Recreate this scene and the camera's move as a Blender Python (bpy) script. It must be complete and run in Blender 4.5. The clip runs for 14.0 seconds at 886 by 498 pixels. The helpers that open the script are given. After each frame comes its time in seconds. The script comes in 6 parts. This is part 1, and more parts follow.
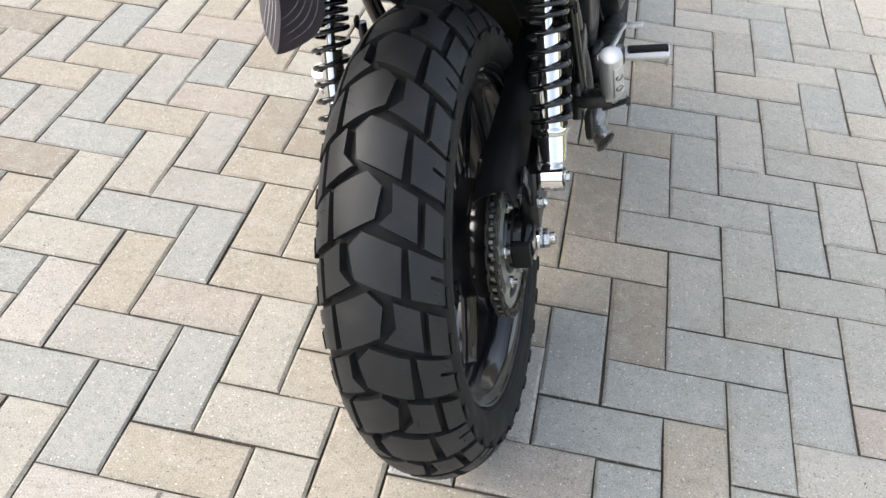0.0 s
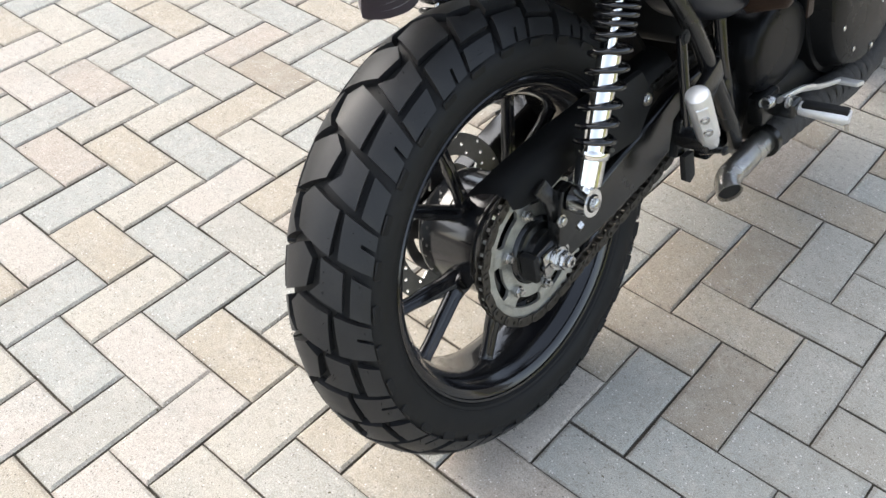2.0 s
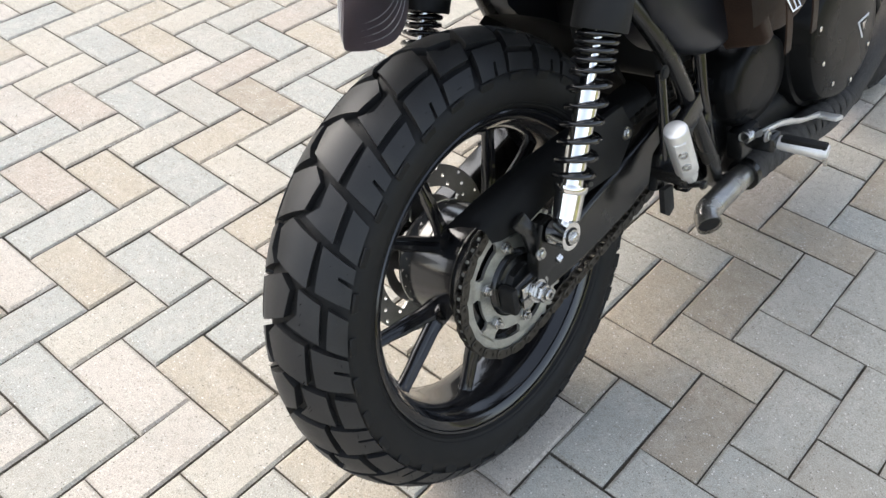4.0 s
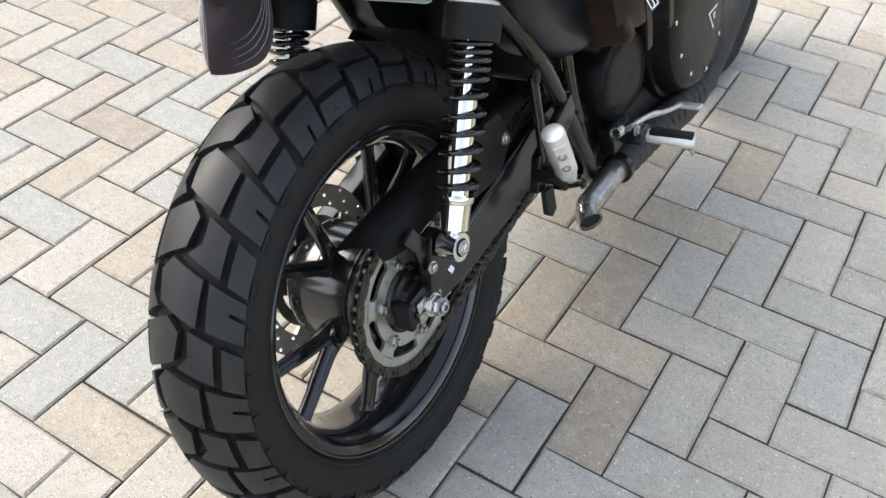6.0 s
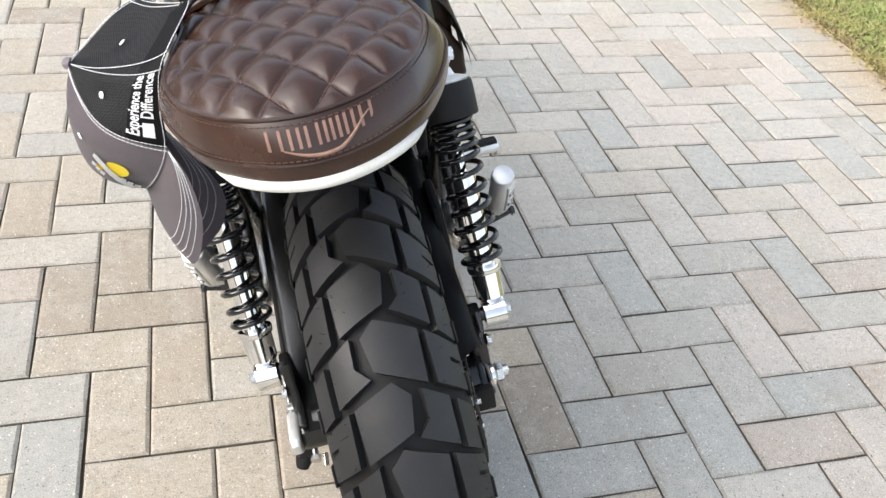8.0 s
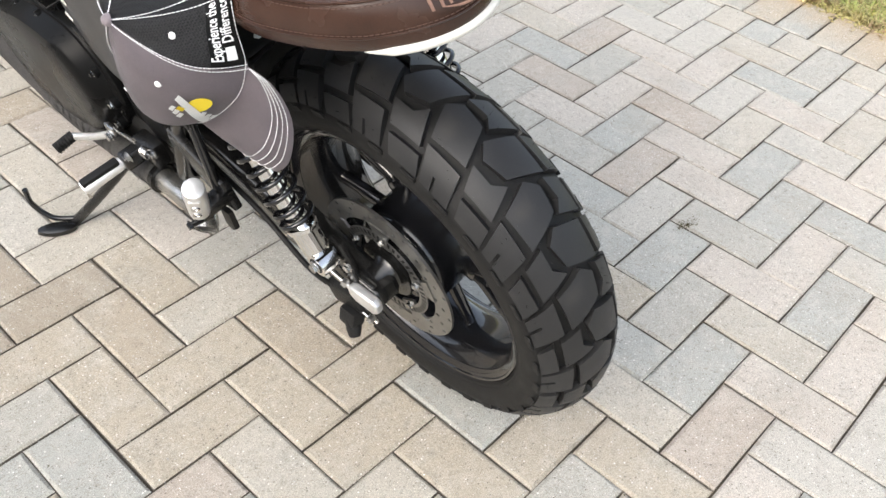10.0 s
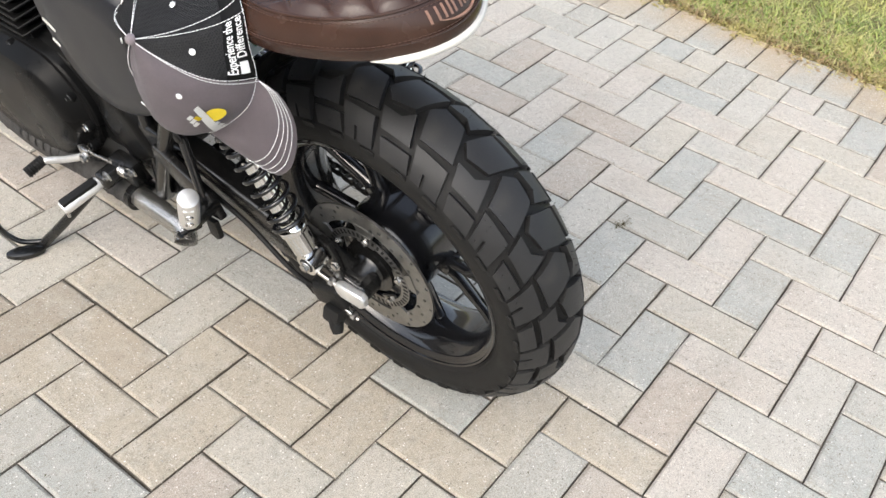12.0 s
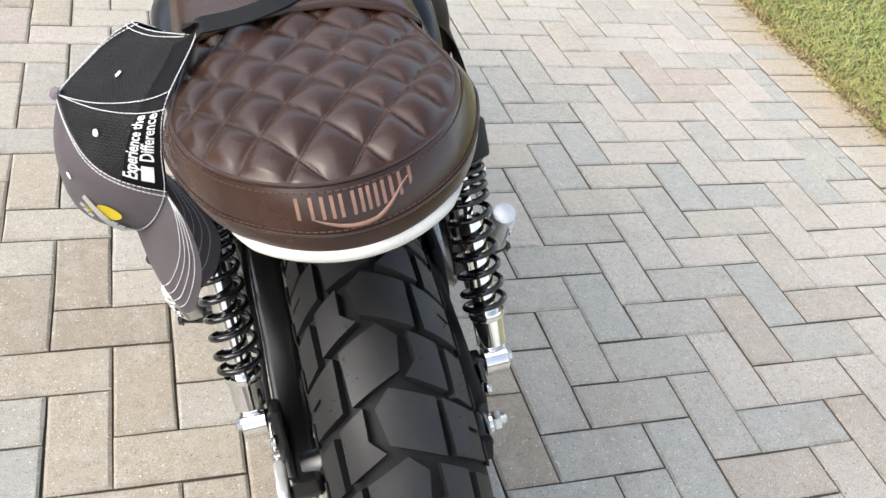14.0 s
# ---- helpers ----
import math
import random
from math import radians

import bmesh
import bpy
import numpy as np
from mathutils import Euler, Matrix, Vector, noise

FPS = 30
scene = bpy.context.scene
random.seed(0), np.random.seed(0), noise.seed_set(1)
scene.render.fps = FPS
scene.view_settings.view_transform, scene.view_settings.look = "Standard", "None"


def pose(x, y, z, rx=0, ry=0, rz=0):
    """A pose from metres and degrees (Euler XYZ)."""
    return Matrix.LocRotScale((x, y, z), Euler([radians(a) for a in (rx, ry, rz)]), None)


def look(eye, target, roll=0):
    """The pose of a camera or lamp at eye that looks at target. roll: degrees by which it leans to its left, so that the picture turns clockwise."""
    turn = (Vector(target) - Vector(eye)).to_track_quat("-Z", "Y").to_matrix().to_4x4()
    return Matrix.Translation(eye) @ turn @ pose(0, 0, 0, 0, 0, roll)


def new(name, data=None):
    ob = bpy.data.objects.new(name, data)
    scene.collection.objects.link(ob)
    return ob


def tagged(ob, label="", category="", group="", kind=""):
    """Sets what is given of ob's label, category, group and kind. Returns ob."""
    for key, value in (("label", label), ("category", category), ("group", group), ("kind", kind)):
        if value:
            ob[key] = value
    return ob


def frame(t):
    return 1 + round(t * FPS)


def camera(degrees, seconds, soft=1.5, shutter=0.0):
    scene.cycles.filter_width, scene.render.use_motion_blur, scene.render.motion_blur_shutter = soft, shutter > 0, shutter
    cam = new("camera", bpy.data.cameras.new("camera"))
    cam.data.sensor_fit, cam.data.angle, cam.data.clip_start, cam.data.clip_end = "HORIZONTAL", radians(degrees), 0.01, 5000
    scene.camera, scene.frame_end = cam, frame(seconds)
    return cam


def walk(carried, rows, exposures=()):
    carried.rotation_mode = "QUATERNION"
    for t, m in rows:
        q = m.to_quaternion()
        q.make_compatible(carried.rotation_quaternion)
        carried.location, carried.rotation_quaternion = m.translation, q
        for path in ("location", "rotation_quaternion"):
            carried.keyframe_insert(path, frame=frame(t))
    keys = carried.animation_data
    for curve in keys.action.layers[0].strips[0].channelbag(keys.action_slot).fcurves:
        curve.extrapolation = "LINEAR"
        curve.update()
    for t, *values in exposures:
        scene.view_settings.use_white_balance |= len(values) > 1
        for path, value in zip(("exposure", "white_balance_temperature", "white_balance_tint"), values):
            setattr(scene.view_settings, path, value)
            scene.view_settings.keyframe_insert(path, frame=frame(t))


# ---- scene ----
cam = camera(52.5, 14.0)
PATH = [
    (0, (0.076, -1.257, 1.161), (-0.151, 0.199, -0.191), 4.0),
    (0.5, (0.185, -1.152, 1.149), (-0.245, 0.187, -0.273), 5.0),
    (1, (0.348, -1.097, 1.163), (-0.345, 0.188, -0.205), 2.8),
    (1.5, (0.498, -1.073, 1.183), (-0.437, 0.033, -0.196), -3.3),
    (2, (0.516, -1.068, 1.185), (-0.447, 0.011, -0.197), -0.7),
    (4.5, (0.527, -1.045, 1.197), (-0.441, 0.077, -0.146), 0.5),
    (5, (0.542, -1.032, 1.196), (-0.437, 0.072, -0.154), -0.9),
    (5.5, (0.564, -1.018, 1.198), (-0.391, 0.099, -0.158), -0.4),
    (6, (0.49, -1.043, 1.2), (-0.256, 0.241, -0.14), 2.4),
    (6.5, (0.298, -1.128, 1.219), (-0.173, 0.391, 0.006), 2.1),
    (7, (0.133, -1.155, 1.217), (-0.069, 0.389, -0.038), 4.2),
    (7.5, (-0.064, -1.099, 1.214), (0.045, 0.429, -0.072), 1.0),
    (8, (-0.271, -1.103, 1.213), (0.207, 0.392, -0.026), 6.6),
    (8.5, (-0.446, -1.088, 1.221), (0.455, 0.224, 0.01), 8.3),
    (9, (-0.577, -1.012, 1.202), (0.399, 0.101, -0.143), 5.4),
    (11.5, (-0.965, -0.982, 1.258), (0.315, -0.162, -0.042), 6.9),
    (12, (-0.96, -0.988, 1.258), (0.316, -0.167, -0.044), 6.5),
    (12.5, (-0.956, -1.0, 1.262), (0.26, -0.109, -0.053), 4.9),
    (13, (-0.859, -1.041, 1.263), (0.219, 0.017, -0.048), 4.3),
    (13.5, (-0.618, -1.11, 1.251), (0.265, 0.16, -0.017), 6.5),
    (14, (-0.331, -0.995, 1.226), (0.282, 0.442, -0.023), 11.7),
]
walk(cam, [(t, look(eye, target, roll)) for t, eye, target, roll in PATH],
     [(0.0, 0.65), (1.0, 0.75), (1.5, 0.84), (2.0, 0.80), (5.5, 0.77), (6.5, 0.79), (7.0, 0.74), (9.0, 0.68), (11.5, 0.54), (12.5, 0.54), (13.5, 0.58), (14.0, 0.60)])

SUN_TURN, SUN_HIGH, SUN_SOFT, SUN, SKY = 262.0, 54.0, 70.0, 1.25, 0.26

# ---- light ----
world = bpy.data.worlds.new("sky")
scene.world = world
world.use_nodes = True
wn = world.node_tree.nodes
wn.clear()
sky = wn.new("ShaderNodeTexSky")
sky.sky_type = "NISHITA"
sky.sun_disc = False
sky.sun_elevation = radians(32)
sky.sun_rotation = radians(SUN_TURN)
sky.air_density, sky.dust_density, sky.ozone_density = 1.0, 2.5, 1.0
bg = wn.new("ShaderNodeBackground")
bg.inputs["Strength"].default_value = SKY
wout = wn.new("ShaderNodeOutputWorld")
haze = wn.new("ShaderNodeHueSaturation")
haze.inputs["Saturation"].default_value = 0.58
world.node_tree.links.new(sky.outputs[0], haze.inputs["Color"])
world.node_tree.links.new(haze.outputs[0], bg.inputs[0])
world.node_tree.links.new(bg.outputs[0], wout.inputs[0])
sun_data = bpy.data.lights.new("sun", "SUN")
sun_data.energy = SUN
sun_data.angle = radians(SUN_SOFT)
sun_data.color = (1.0, 0.975, 0.935)
sun = new("sun", sun_data)
sun.matrix_world = look((0, 0, 0), (-math.sin(radians(SUN_TURN)), -math.cos(radians(SUN_TURN)), -math.tan(radians(SUN_HIGH))))


# ---- materials ----
def material(name, color, rough=0.5, metal=0.0, gleam=0.5, grain=0.0, grain_size=200.0, bump=0.0, stain=0.0, stain_size=12.0, coat=0.0, sheen=0.0, wear=None):
    """Principled material with variation at two scales: grain and stains, both also in the relief and the gloss."""
    m = bpy.data.materials.new(name)
    m.use_nodes = True
    nt = m.node_tree
    p = nt.nodes["Principled BSDF"]
    p.inputs["Metallic"].default_value = metal
    p.inputs["Coat Weight"].default_value = coat
    p.inputs["Specular IOR Level"].default_value = gleam
    p.inputs["Sheen Weight"].default_value = sheen
    tc = nt.nodes.new("ShaderNodeTexCoord")

    def noise_node(scale, detail):
        n = nt.nodes.new("ShaderNodeTexNoise")
        n.inputs["Scale"].default_value = scale
        n.inputs["Detail"].default_value = detail
        nt.links.new(tc.outputs["Object"], n.inputs["Vector"])
        return n

    fine, wide = noise_node(grain_size, 4), noise_node(stain_size, 5)

    def ramp(n, low, high, a=0.3, b=0.7):
        r = nt.nodes.new("ShaderNodeMapRange")
        r.inputs["From Min"].default_value, r.inputs["From Max"].default_value = a, b
        r.inputs["To Min"].default_value, r.inputs["To Max"].default_value = low, high
        nt.links.new(n.outputs["Fac"], r.inputs["Value"])
        return r

    one, two = ramp(fine, 1 - grain, 1 + grain), ramp(wide, 1 - stain, 1 + stain)
    mul = nt.nodes.new("ShaderNodeMath")
    mul.operation = "MULTIPLY"
    nt.links.new(one.outputs[0], mul.inputs[0])
    nt.links.new(two.outputs[0], mul.inputs[1])
    sc = nt.nodes.new("ShaderNodeVectorMath")
    sc.operation = "SCALE"
    sc.inputs[0].default_value = color
    nt.links.new(mul.outputs[0], sc.inputs["Scale"])
    last = sc.outputs[0]
    if wear:
        mixer = nt.nodes.new("ShaderNodeMix")
        mixer.data_type = "RGBA"
        mixer.inputs["B"].default_value = (*wear[0], 1)
        w = ramp(wide, 0.0, wear[1], 0.52, 0.75)
        nt.links.new(w.outputs[0], mixer.inputs["Factor"])
        nt.links.new(last, mixer.inputs["A"])
        last = mixer.outputs["Result"]
    nt.links.new(last, p.inputs["Base Color"])
    rr = ramp(wide, max(0.02, rough * 0.8), min(1, rough * 1.2))
    nt.links.new(rr.outputs[0], p.inputs["Roughness"])
    if bump:
        b = nt.nodes.new("ShaderNodeBump")
        b.inputs["Strength"].default_value = 1.0
        b.inputs["Distance"].default_value = bump
        nt.links.new(fine.outputs["Fac"], b.inputs["Height"])
        nt.links.new(b.outputs[0], p.inputs["Normal"])
    return m


def mesh_material(name):
    """Black net cloth: rows of small holes between lighter threads."""
    m = bpy.data.materials.new(name)
    m.use_nodes = True
    nt = m.node_tree
    p = nt.nodes["Principled BSDF"]
    p.inputs["Roughness"].default_value = 0.6
    tc = nt.nodes.new("ShaderNodeTexCoord")
    holes = nt.nodes.new("ShaderNodeTexVoronoi")
    holes.inputs["Scale"].default_value, holes.inputs["Randomness"].default_value = 430, 0.25
    folds = nt.nodes.new("ShaderNodeTexNoise")
    folds.inputs["Scale"].default_value = 26
    for n in (holes, folds):
        nt.links.new(tc.outputs["Object"], n.inputs["Vector"])
    ramp = nt.nodes.new("ShaderNodeValToRGB")
    ramp.color_ramp.elements[0].position, ramp.color_ramp.elements[0].color = 0.30, (0.003, 0.003, 0.0035, 1)
    ramp.color_ramp.elements[1].position, ramp.color_ramp.elements[1].color = 0.52, (0.040, 0.040, 0.042, 1)
    nt.links.new(holes.outputs["Distance"], ramp.inputs[0])
    worn = nt.nodes.new("ShaderNodeMix")
    worn.data_type = "RGBA"
    worn.inputs["B"].default_value = (0.012, 0.012, 0.013, 1)
    nt.links.new(folds.outputs["Fac"], worn.inputs["Factor"])
    nt.links.new(ramp.outputs[0], worn.inputs["A"])
    nt.links.new(worn.outputs["Result"], p.inputs["Base Color"])
    b = nt.nodes.new("ShaderNodeBump")
    b.inputs["Distance"].default_value = 0.001
    nt.links.new(holes.outputs["Distance"], b.inputs["Height"])
    nt.links.new(b.outputs[0], p.inputs["Normal"])
    return m


def paver_material(name, tone):
    """Concrete paver of one tone: clouds of a cooler and a paler mix, aggregate specks, pits, dirt, darker edges and
    stains along the lawn.
    """
    m = bpy.data.materials.new(name)
    m.use_nodes = True
    nt = m.node_tree
    p = nt.nodes["Principled BSDF"]
    p.inputs["Roughness"].default_value = 0.8
    p.inputs["Specular IOR Level"].default_value = 0.4
    geo = nt.nodes.new("ShaderNodeNewGeometry")

    def tex(scale, detail, rough=0.6):
        n = nt.nodes.new("ShaderNodeTexNoise")
        n.inputs["Scale"].default_value, n.inputs["Detail"].default_value, n.inputs["Roughness"].default_value = scale, detail, rough
        nt.links.new(geo.outputs["Position"], n.inputs["Vector"])
        return n.outputs["Fac"]

    def span(src, a, b, lo, hi):
        r = nt.nodes.new("ShaderNodeMapRange")
        for k, v in zip(("From Min", "From Max", "To Min", "To Max"), (a, b, lo, hi)):
            r.inputs[k].default_value = v
        nt.links.new(src, r.inputs["Value"])
        return r.outputs[0]

    def math_node(kind, a, b):
        x = nt.nodes.new("ShaderNodeMath")
        x.operation = kind
        for k, v in enumerate((a, b)):
            if isinstance(v, (int, float)):
                x.inputs[k].default_value = v
            else:
                nt.links.new(v, x.inputs[k])
        return x.outputs[0]

    def blend(a, b_color, fac):
        x = nt.nodes.new("ShaderNodeMix")
        x.data_type = "RGBA"
        x.inputs["B"].default_value = (*b_color, 1)
        nt.links.new(fac, x.inputs["Factor"])
        if isinstance(a, tuple):
            x.inputs["A"].default_value = (*a, 1)
        else:
            nt.links.new(a, x.inputs["A"])
        return x.outputs["Result"]

    cloud, mottled, sand, wide = tex(8, 4), tex(24, 6), tex(430, 3, 0.8), tex(3.2, 4)
    c = blend(tone, (0.41, 0.398, 0.350), span(cloud, 0.5, 0.75, 0.0, 0.5))
    c = blend(c, (0.58, 0.54, 0.465), span(mottled, 0.48, 0.75, 0.0, 0.5))
    c = blend(c, (0.33, 0.27, 0.20), span(wide, 0.52, 0.8, 0.0, 0.4))
    c = blend(c, (0.27, 0.23, 0.18), span(tex(70, 5, 0.75), 0.50, 0.74, 0.0, 0.6))
    # brown stains that the lawn leaves on the border
    sep = nt.nodes.new("ShaderNodeSeparateXYZ")
    nt.links.new(geo.outputs["Position"], sep.inputs[0])
    from_lawn = math_node("SUBTRACT", sep.outputs[0], math_node("MULTIPLY", sep.outputs[1], 0.035))
    c = blend(c, (0.47, 0.34, 0.20), math_node("MULTIPLY", span(from_lawn, 1.56, 1.76, 0.0, 1.0), span(tex(6, 4), 0.32, 0.62, 0.1, 0.85)))
    # darker brown in patches on the worn edges, dark brown on the steep sides
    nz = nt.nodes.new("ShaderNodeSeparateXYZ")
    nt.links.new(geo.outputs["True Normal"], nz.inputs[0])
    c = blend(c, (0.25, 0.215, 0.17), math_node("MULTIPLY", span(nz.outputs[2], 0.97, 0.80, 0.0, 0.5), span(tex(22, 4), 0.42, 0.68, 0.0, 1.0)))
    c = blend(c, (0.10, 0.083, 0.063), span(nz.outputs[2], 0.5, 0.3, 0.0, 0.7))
    for scale, share_of, hard in ((230, 0.055, 0.85), (470, 0.07, 0.6)):
        vor = nt.nodes.new("ShaderNodeTexVoronoi")
        vor.inputs["Scale"].default_value = scale
        nt.links.new(geo.outputs["Position"], vor.inputs["Vector"])
        pick = nt.nodes.new("ShaderNodeSeparateColor")
        nt.links.new(vor.outputs["Color"], pick.inputs[0])
        grain_of = span(vor.outputs["Distance"], 0.2, 0.42, hard, 0.0)
        c = blend(c, (0.85, 0.82, 0.76), math_node("MULTIPLY", span(pick.outputs[0], 1 - share_of - 0.02, 1 - share_of + 0.01, 0.0, 1.0), grain_of))
        c = blend(c, (0.11, 0.095, 0.08), math_node("MULTIPLY", span(pick.outputs[1], 0.89, 0.92, 0.0, 0.8), grain_of))
    c2 = nt.nodes.new("ShaderNodeMix")
    c2.data_type, c2.blend_type = "RGBA", "MULTIPLY"
    c2.inputs["Factor"].default_value = 1.0
    nt.links.new(c, c2.inputs["A"])
    grit = nt.nodes.new("ShaderNodeCombineColor")
    g = span(sand, 0.3, 0.7, 0.62, 1.34)
    for k in range(3):
        nt.links.new(g, grit.inputs[k])
    nt.links.new(grit.outputs[0], c2.inputs["B"])
    nt.links.new(c2.outputs["Result"], p.inputs["Base Color"])
    b = nt.nodes.new("ShaderNodeBump")
    b.inputs["Distance"].default_value = 0.0014
    nt.links.new(math_node("ADD", sand, mottled), b.inputs["Height"])
    nt.links.new(b.outputs[0], p.inputs["Normal"])
    return m


TONES = {"tan": (0.470, 0.410, 0.320), "rose": (0.470, 0.405, 0.335), "cream": (0.505, 0.460, 0.380), "grey": (0.450, 0.425, 0.365), "blue_grey": (0.428, 0.420, 0.373),
         "pale_rose": (0.535, 0.480, 0.410), "pale_grey": (0.512, 0.478, 0.412), "orange_tan": (0.445, 0.378, 0.290), "brown": (0.390, 0.332, 0.258)}
PAVERS = {k: paver_material(k + "_concrete_paver", c) for k, c in TONES.items()}
SAND = material("joint_sand", (0.125, 0.104, 0.079), 0.95, grain=0.4, grain_size=900, bump=0.002, stain=0.45, stain_size=14)
SOIL = material("lawn_soil", (0.20, 0.18, 0.07), 0.95, grain=0.4, grain_size=160, bump=0.004, stain=0.3, stain_size=5)
DISC = material("brake_disc_steel", (0.27, 0.265, 0.25), 0.36, 0.9, grain=0.12, grain_size=700, stain=0.2, stain_size=30)
RUBBER = material("tyre_rubber", (0.012, 0.0118, 0.0115), 0.58, gleam=0.2, grain=0.12, grain_size=700, bump=0.0002, stain=0.15, stain_size=18, wear=((0.025, 0.023, 0.02), 0.4))
TREAD = material("tread_rubber", (0.0205, 0.0204, 0.0206), 0.50, gleam=0.33, grain=0.1, grain_size=600, bump=0.00015, stain=0.16, stain_size=22, wear=((0.045, 0.041, 0.036), 0.45))
SATIN = material("satin_black_paint", (0.0065, 0.0064, 0.0062), 0.24, gleam=0.6, grain=0.08, grain_size=900, bump=0.00006, stain=0.2, stain_size=14, wear=((0.03, 0.027, 0.023), 0.35))
GLOSS = material("gloss_black_paint", (0.008, 0.008, 0.009), 0.16, stain=0.2, stain_size=20, coat=0.4)
MATT = material("matt_black_plastic", (0.014, 0.0138, 0.0135), 0.5, gleam=0.2, grain=0.15, grain_size=1200, bump=0.0002, stain=0.2, stain_size=10)
COVER = material("matt_black_panel", (0.0075, 0.0075, 0.0075), 0.28, gleam=0.08, grain=0.08, grain_size=1500, bump=0.00005, stain=0.2, stain_size=7)
CHROME = material("chrome", (0.82, 0.81, 0.79), 0.07, 1.0, stain=0.08, stain_size=40)
ALLOY = material("cast_alloy", (0.78, 0.77, 0.75), 0.4, 0.75, grain=0.08, grain_size=1200, bump=0.0001, stain=0.12, stain_size=30)
STEEL = material("bare_steel", (0.58, 0.57, 0.55), 0.26, 1.0, grain=0.12, grain_size=600, bump=0.00008, stain=0.2, stain_size=25, wear=((0.2, 0.14, 0.09), 0.4))
TAILPIPE = material("brushed_tail_pipe", (0.76, 0.74, 0.70), 0.24, 0.9, grain=0.12, grain_size=500, stain=0.2, stain_size=25, wear=((0.25, 0.19, 0.13), 0.35))
SPROCKET = material("sprocket_steel", (0.46, 0.46, 0.42), 0.42, 0.8, grain=0.15, grain_size=500, stain=0.25, stain_size=30, wear=((0.07, 0.055, 0.04), 0.5))
CHAIN = material("oily_chain_steel", (0.075, 0.068, 0.058), 0.42, 0.8, grain=0.3, grain_size=400, stain=0.3, stain_size=60)
LEATHER = material("brown_seat_leather", (0.040, 0.0188, 0.012), 0.24, gleam=0.45, grain=0.18, grain_size=850, bump=0.00016, stain=0.22, stain_size=16)
BAG = material("dark_brown_leather", (0.030, 0.0165, 0.0108), 0.5, gleam=0.3, grain=0.25, grain_size=420, bump=0.0005, stain=0.35, stain_size=18, wear=((0.075, 0.046, 0.03), 0.3))
PANEL = material("satin_navy_black", (0.0095, 0.0105, 0.0145), 0.34, gleam=0.4, grain=0.08, grain_size=1500, bump=0.00005, stain=0.2, stain_size=7)
THREAD = material("copper_thread", (0.095, 0.052, 0.038), 0.7, grain=0.2, grain_size=2000)
PIPING = material("white_vinyl", (0.68, 0.66, 0.60), 0.45, grain=0.06, grain_size=500, stain=0.1, stain_size=20)
EMBROIDERY = material("copper_embroidery", (0.25, 0.14, 0.10), 0.6, grain=0.25, grain_size=1800, bump=0.0003, stain=0.15, stain_size=60)
TWILL = material("grey_cotton_twill", (0.20, 0.17, 0.18), 0.9, grain=0.16, grain_size=1600, bump=0.0004, stain=0.12, stain_size=22, sheen=0.2)
MESH = mesh_material("black_mesh_fabric")
WHITE = material("white_thread", (0.80, 0.80, 0.79), 0.8, grain=0.1, grain_size=1500)
YELLOW = material("yellow_thread", (0.72, 0.55, 0.03), 0.75, grain=0.15, grain_size=1500)
WRAP = material("black_exhaust_wrap", (0.045, 0.042, 0.039), 0.9, grain=0.5, grain_size=500, bump=0.0015, stain=0.3, stain_size=30)
PLATE = material("plate_enamel", (0.62, 0.64, 0.60), 0.4, stain=0.12, stain_size=30)
PLATE_INK = material("plate_green", (0.03, 0.13, 0.06), 0.5, stain=0.1)
RED = material("red_reflector", (0.35, 0.012, 0.015), 0.2, stain=0.15, stain_size=60, coat=0.5)


def blade_material(name, tones):
    """Grass: each blade takes its own tone between a few."""
    m = bpy.data.materials.new(name)
    m.use_nodes = True
    nt = m.node_tree
    p = nt.nodes["Principled BSDF"]
    p.inputs["Roughness"].default_value = 0.55
    info = nt.nodes.new("ShaderNodeNewGeometry")
    ramp = nt.nodes.new("ShaderNodeValToRGB")
    while len(ramp.color_ramp.elements) < len(tones):
        ramp.color_ramp.elements.new(0.5)
    for k, (e, c) in enumerate(zip(ramp.color_ramp.elements, tones)):
        e.position, e.color = k / (len(tones) - 1), (*c, 1)
    nt.links.new(info.outputs["Random Per Island"], ramp.inputs[0])
    patch_noise = nt.nodes.new("ShaderNodeTexNoise")
    patch_noise.inputs["Scale"].default_value = 5.0
    nt.links.new(info.outputs["Position"], patch_noise.inputs["Vector"])
    dry = nt.nodes.new("ShaderNodeMapRange")
    for k, v in zip(("From Min", "From Max", "To Min", "To Max"), (0.5, 0.75, 0.0, 0.7)):
        dry.inputs[k].default_value = v
    nt.links.new(patch_noise.outputs["Fac"], dry.inputs["Value"])
    mixer = nt.nodes.new("ShaderNodeMix")
    mixer.data_type = "RGBA"
    mixer.inputs["B"].default_value = (0.44, 0.40, 0.13, 1)
    nt.links.new(dry.outputs[0], mixer.inputs["Factor"])
    nt.links.new(ramp.outputs[0], mixer.inputs["A"])
    nt.links.new(mixer.outputs["Result"], p.inputs["Base Color"])
    return m


GRASS = blade_material("lawn_grass", [(0.13, 0.19, 0.04), (0.24, 0.31, 0.065), (0.33, 0.38, 0.10), (0.50, 0.46, 0.19), (0.19, 0.26, 0.05)])
DRY = blade_material("dry_grass", [(0.17, 0.10, 0.05), (0.42, 0.32, 0.15), (0.26, 0.17, 0.09), (0.56, 0.48, 0.24), (0.36, 0.34, 0.10)])
STUCCO = material("plain_wall_render", (0.24, 0.215, 0.18), 0.9, grain=0.1, grain_size=120, bump=0.002, stain=0.2, stain_size=1.2)
MOSS = material("dry_moss", (0.09, 0.075, 0.035), 0.95, grain=0.3, grain_size=600)


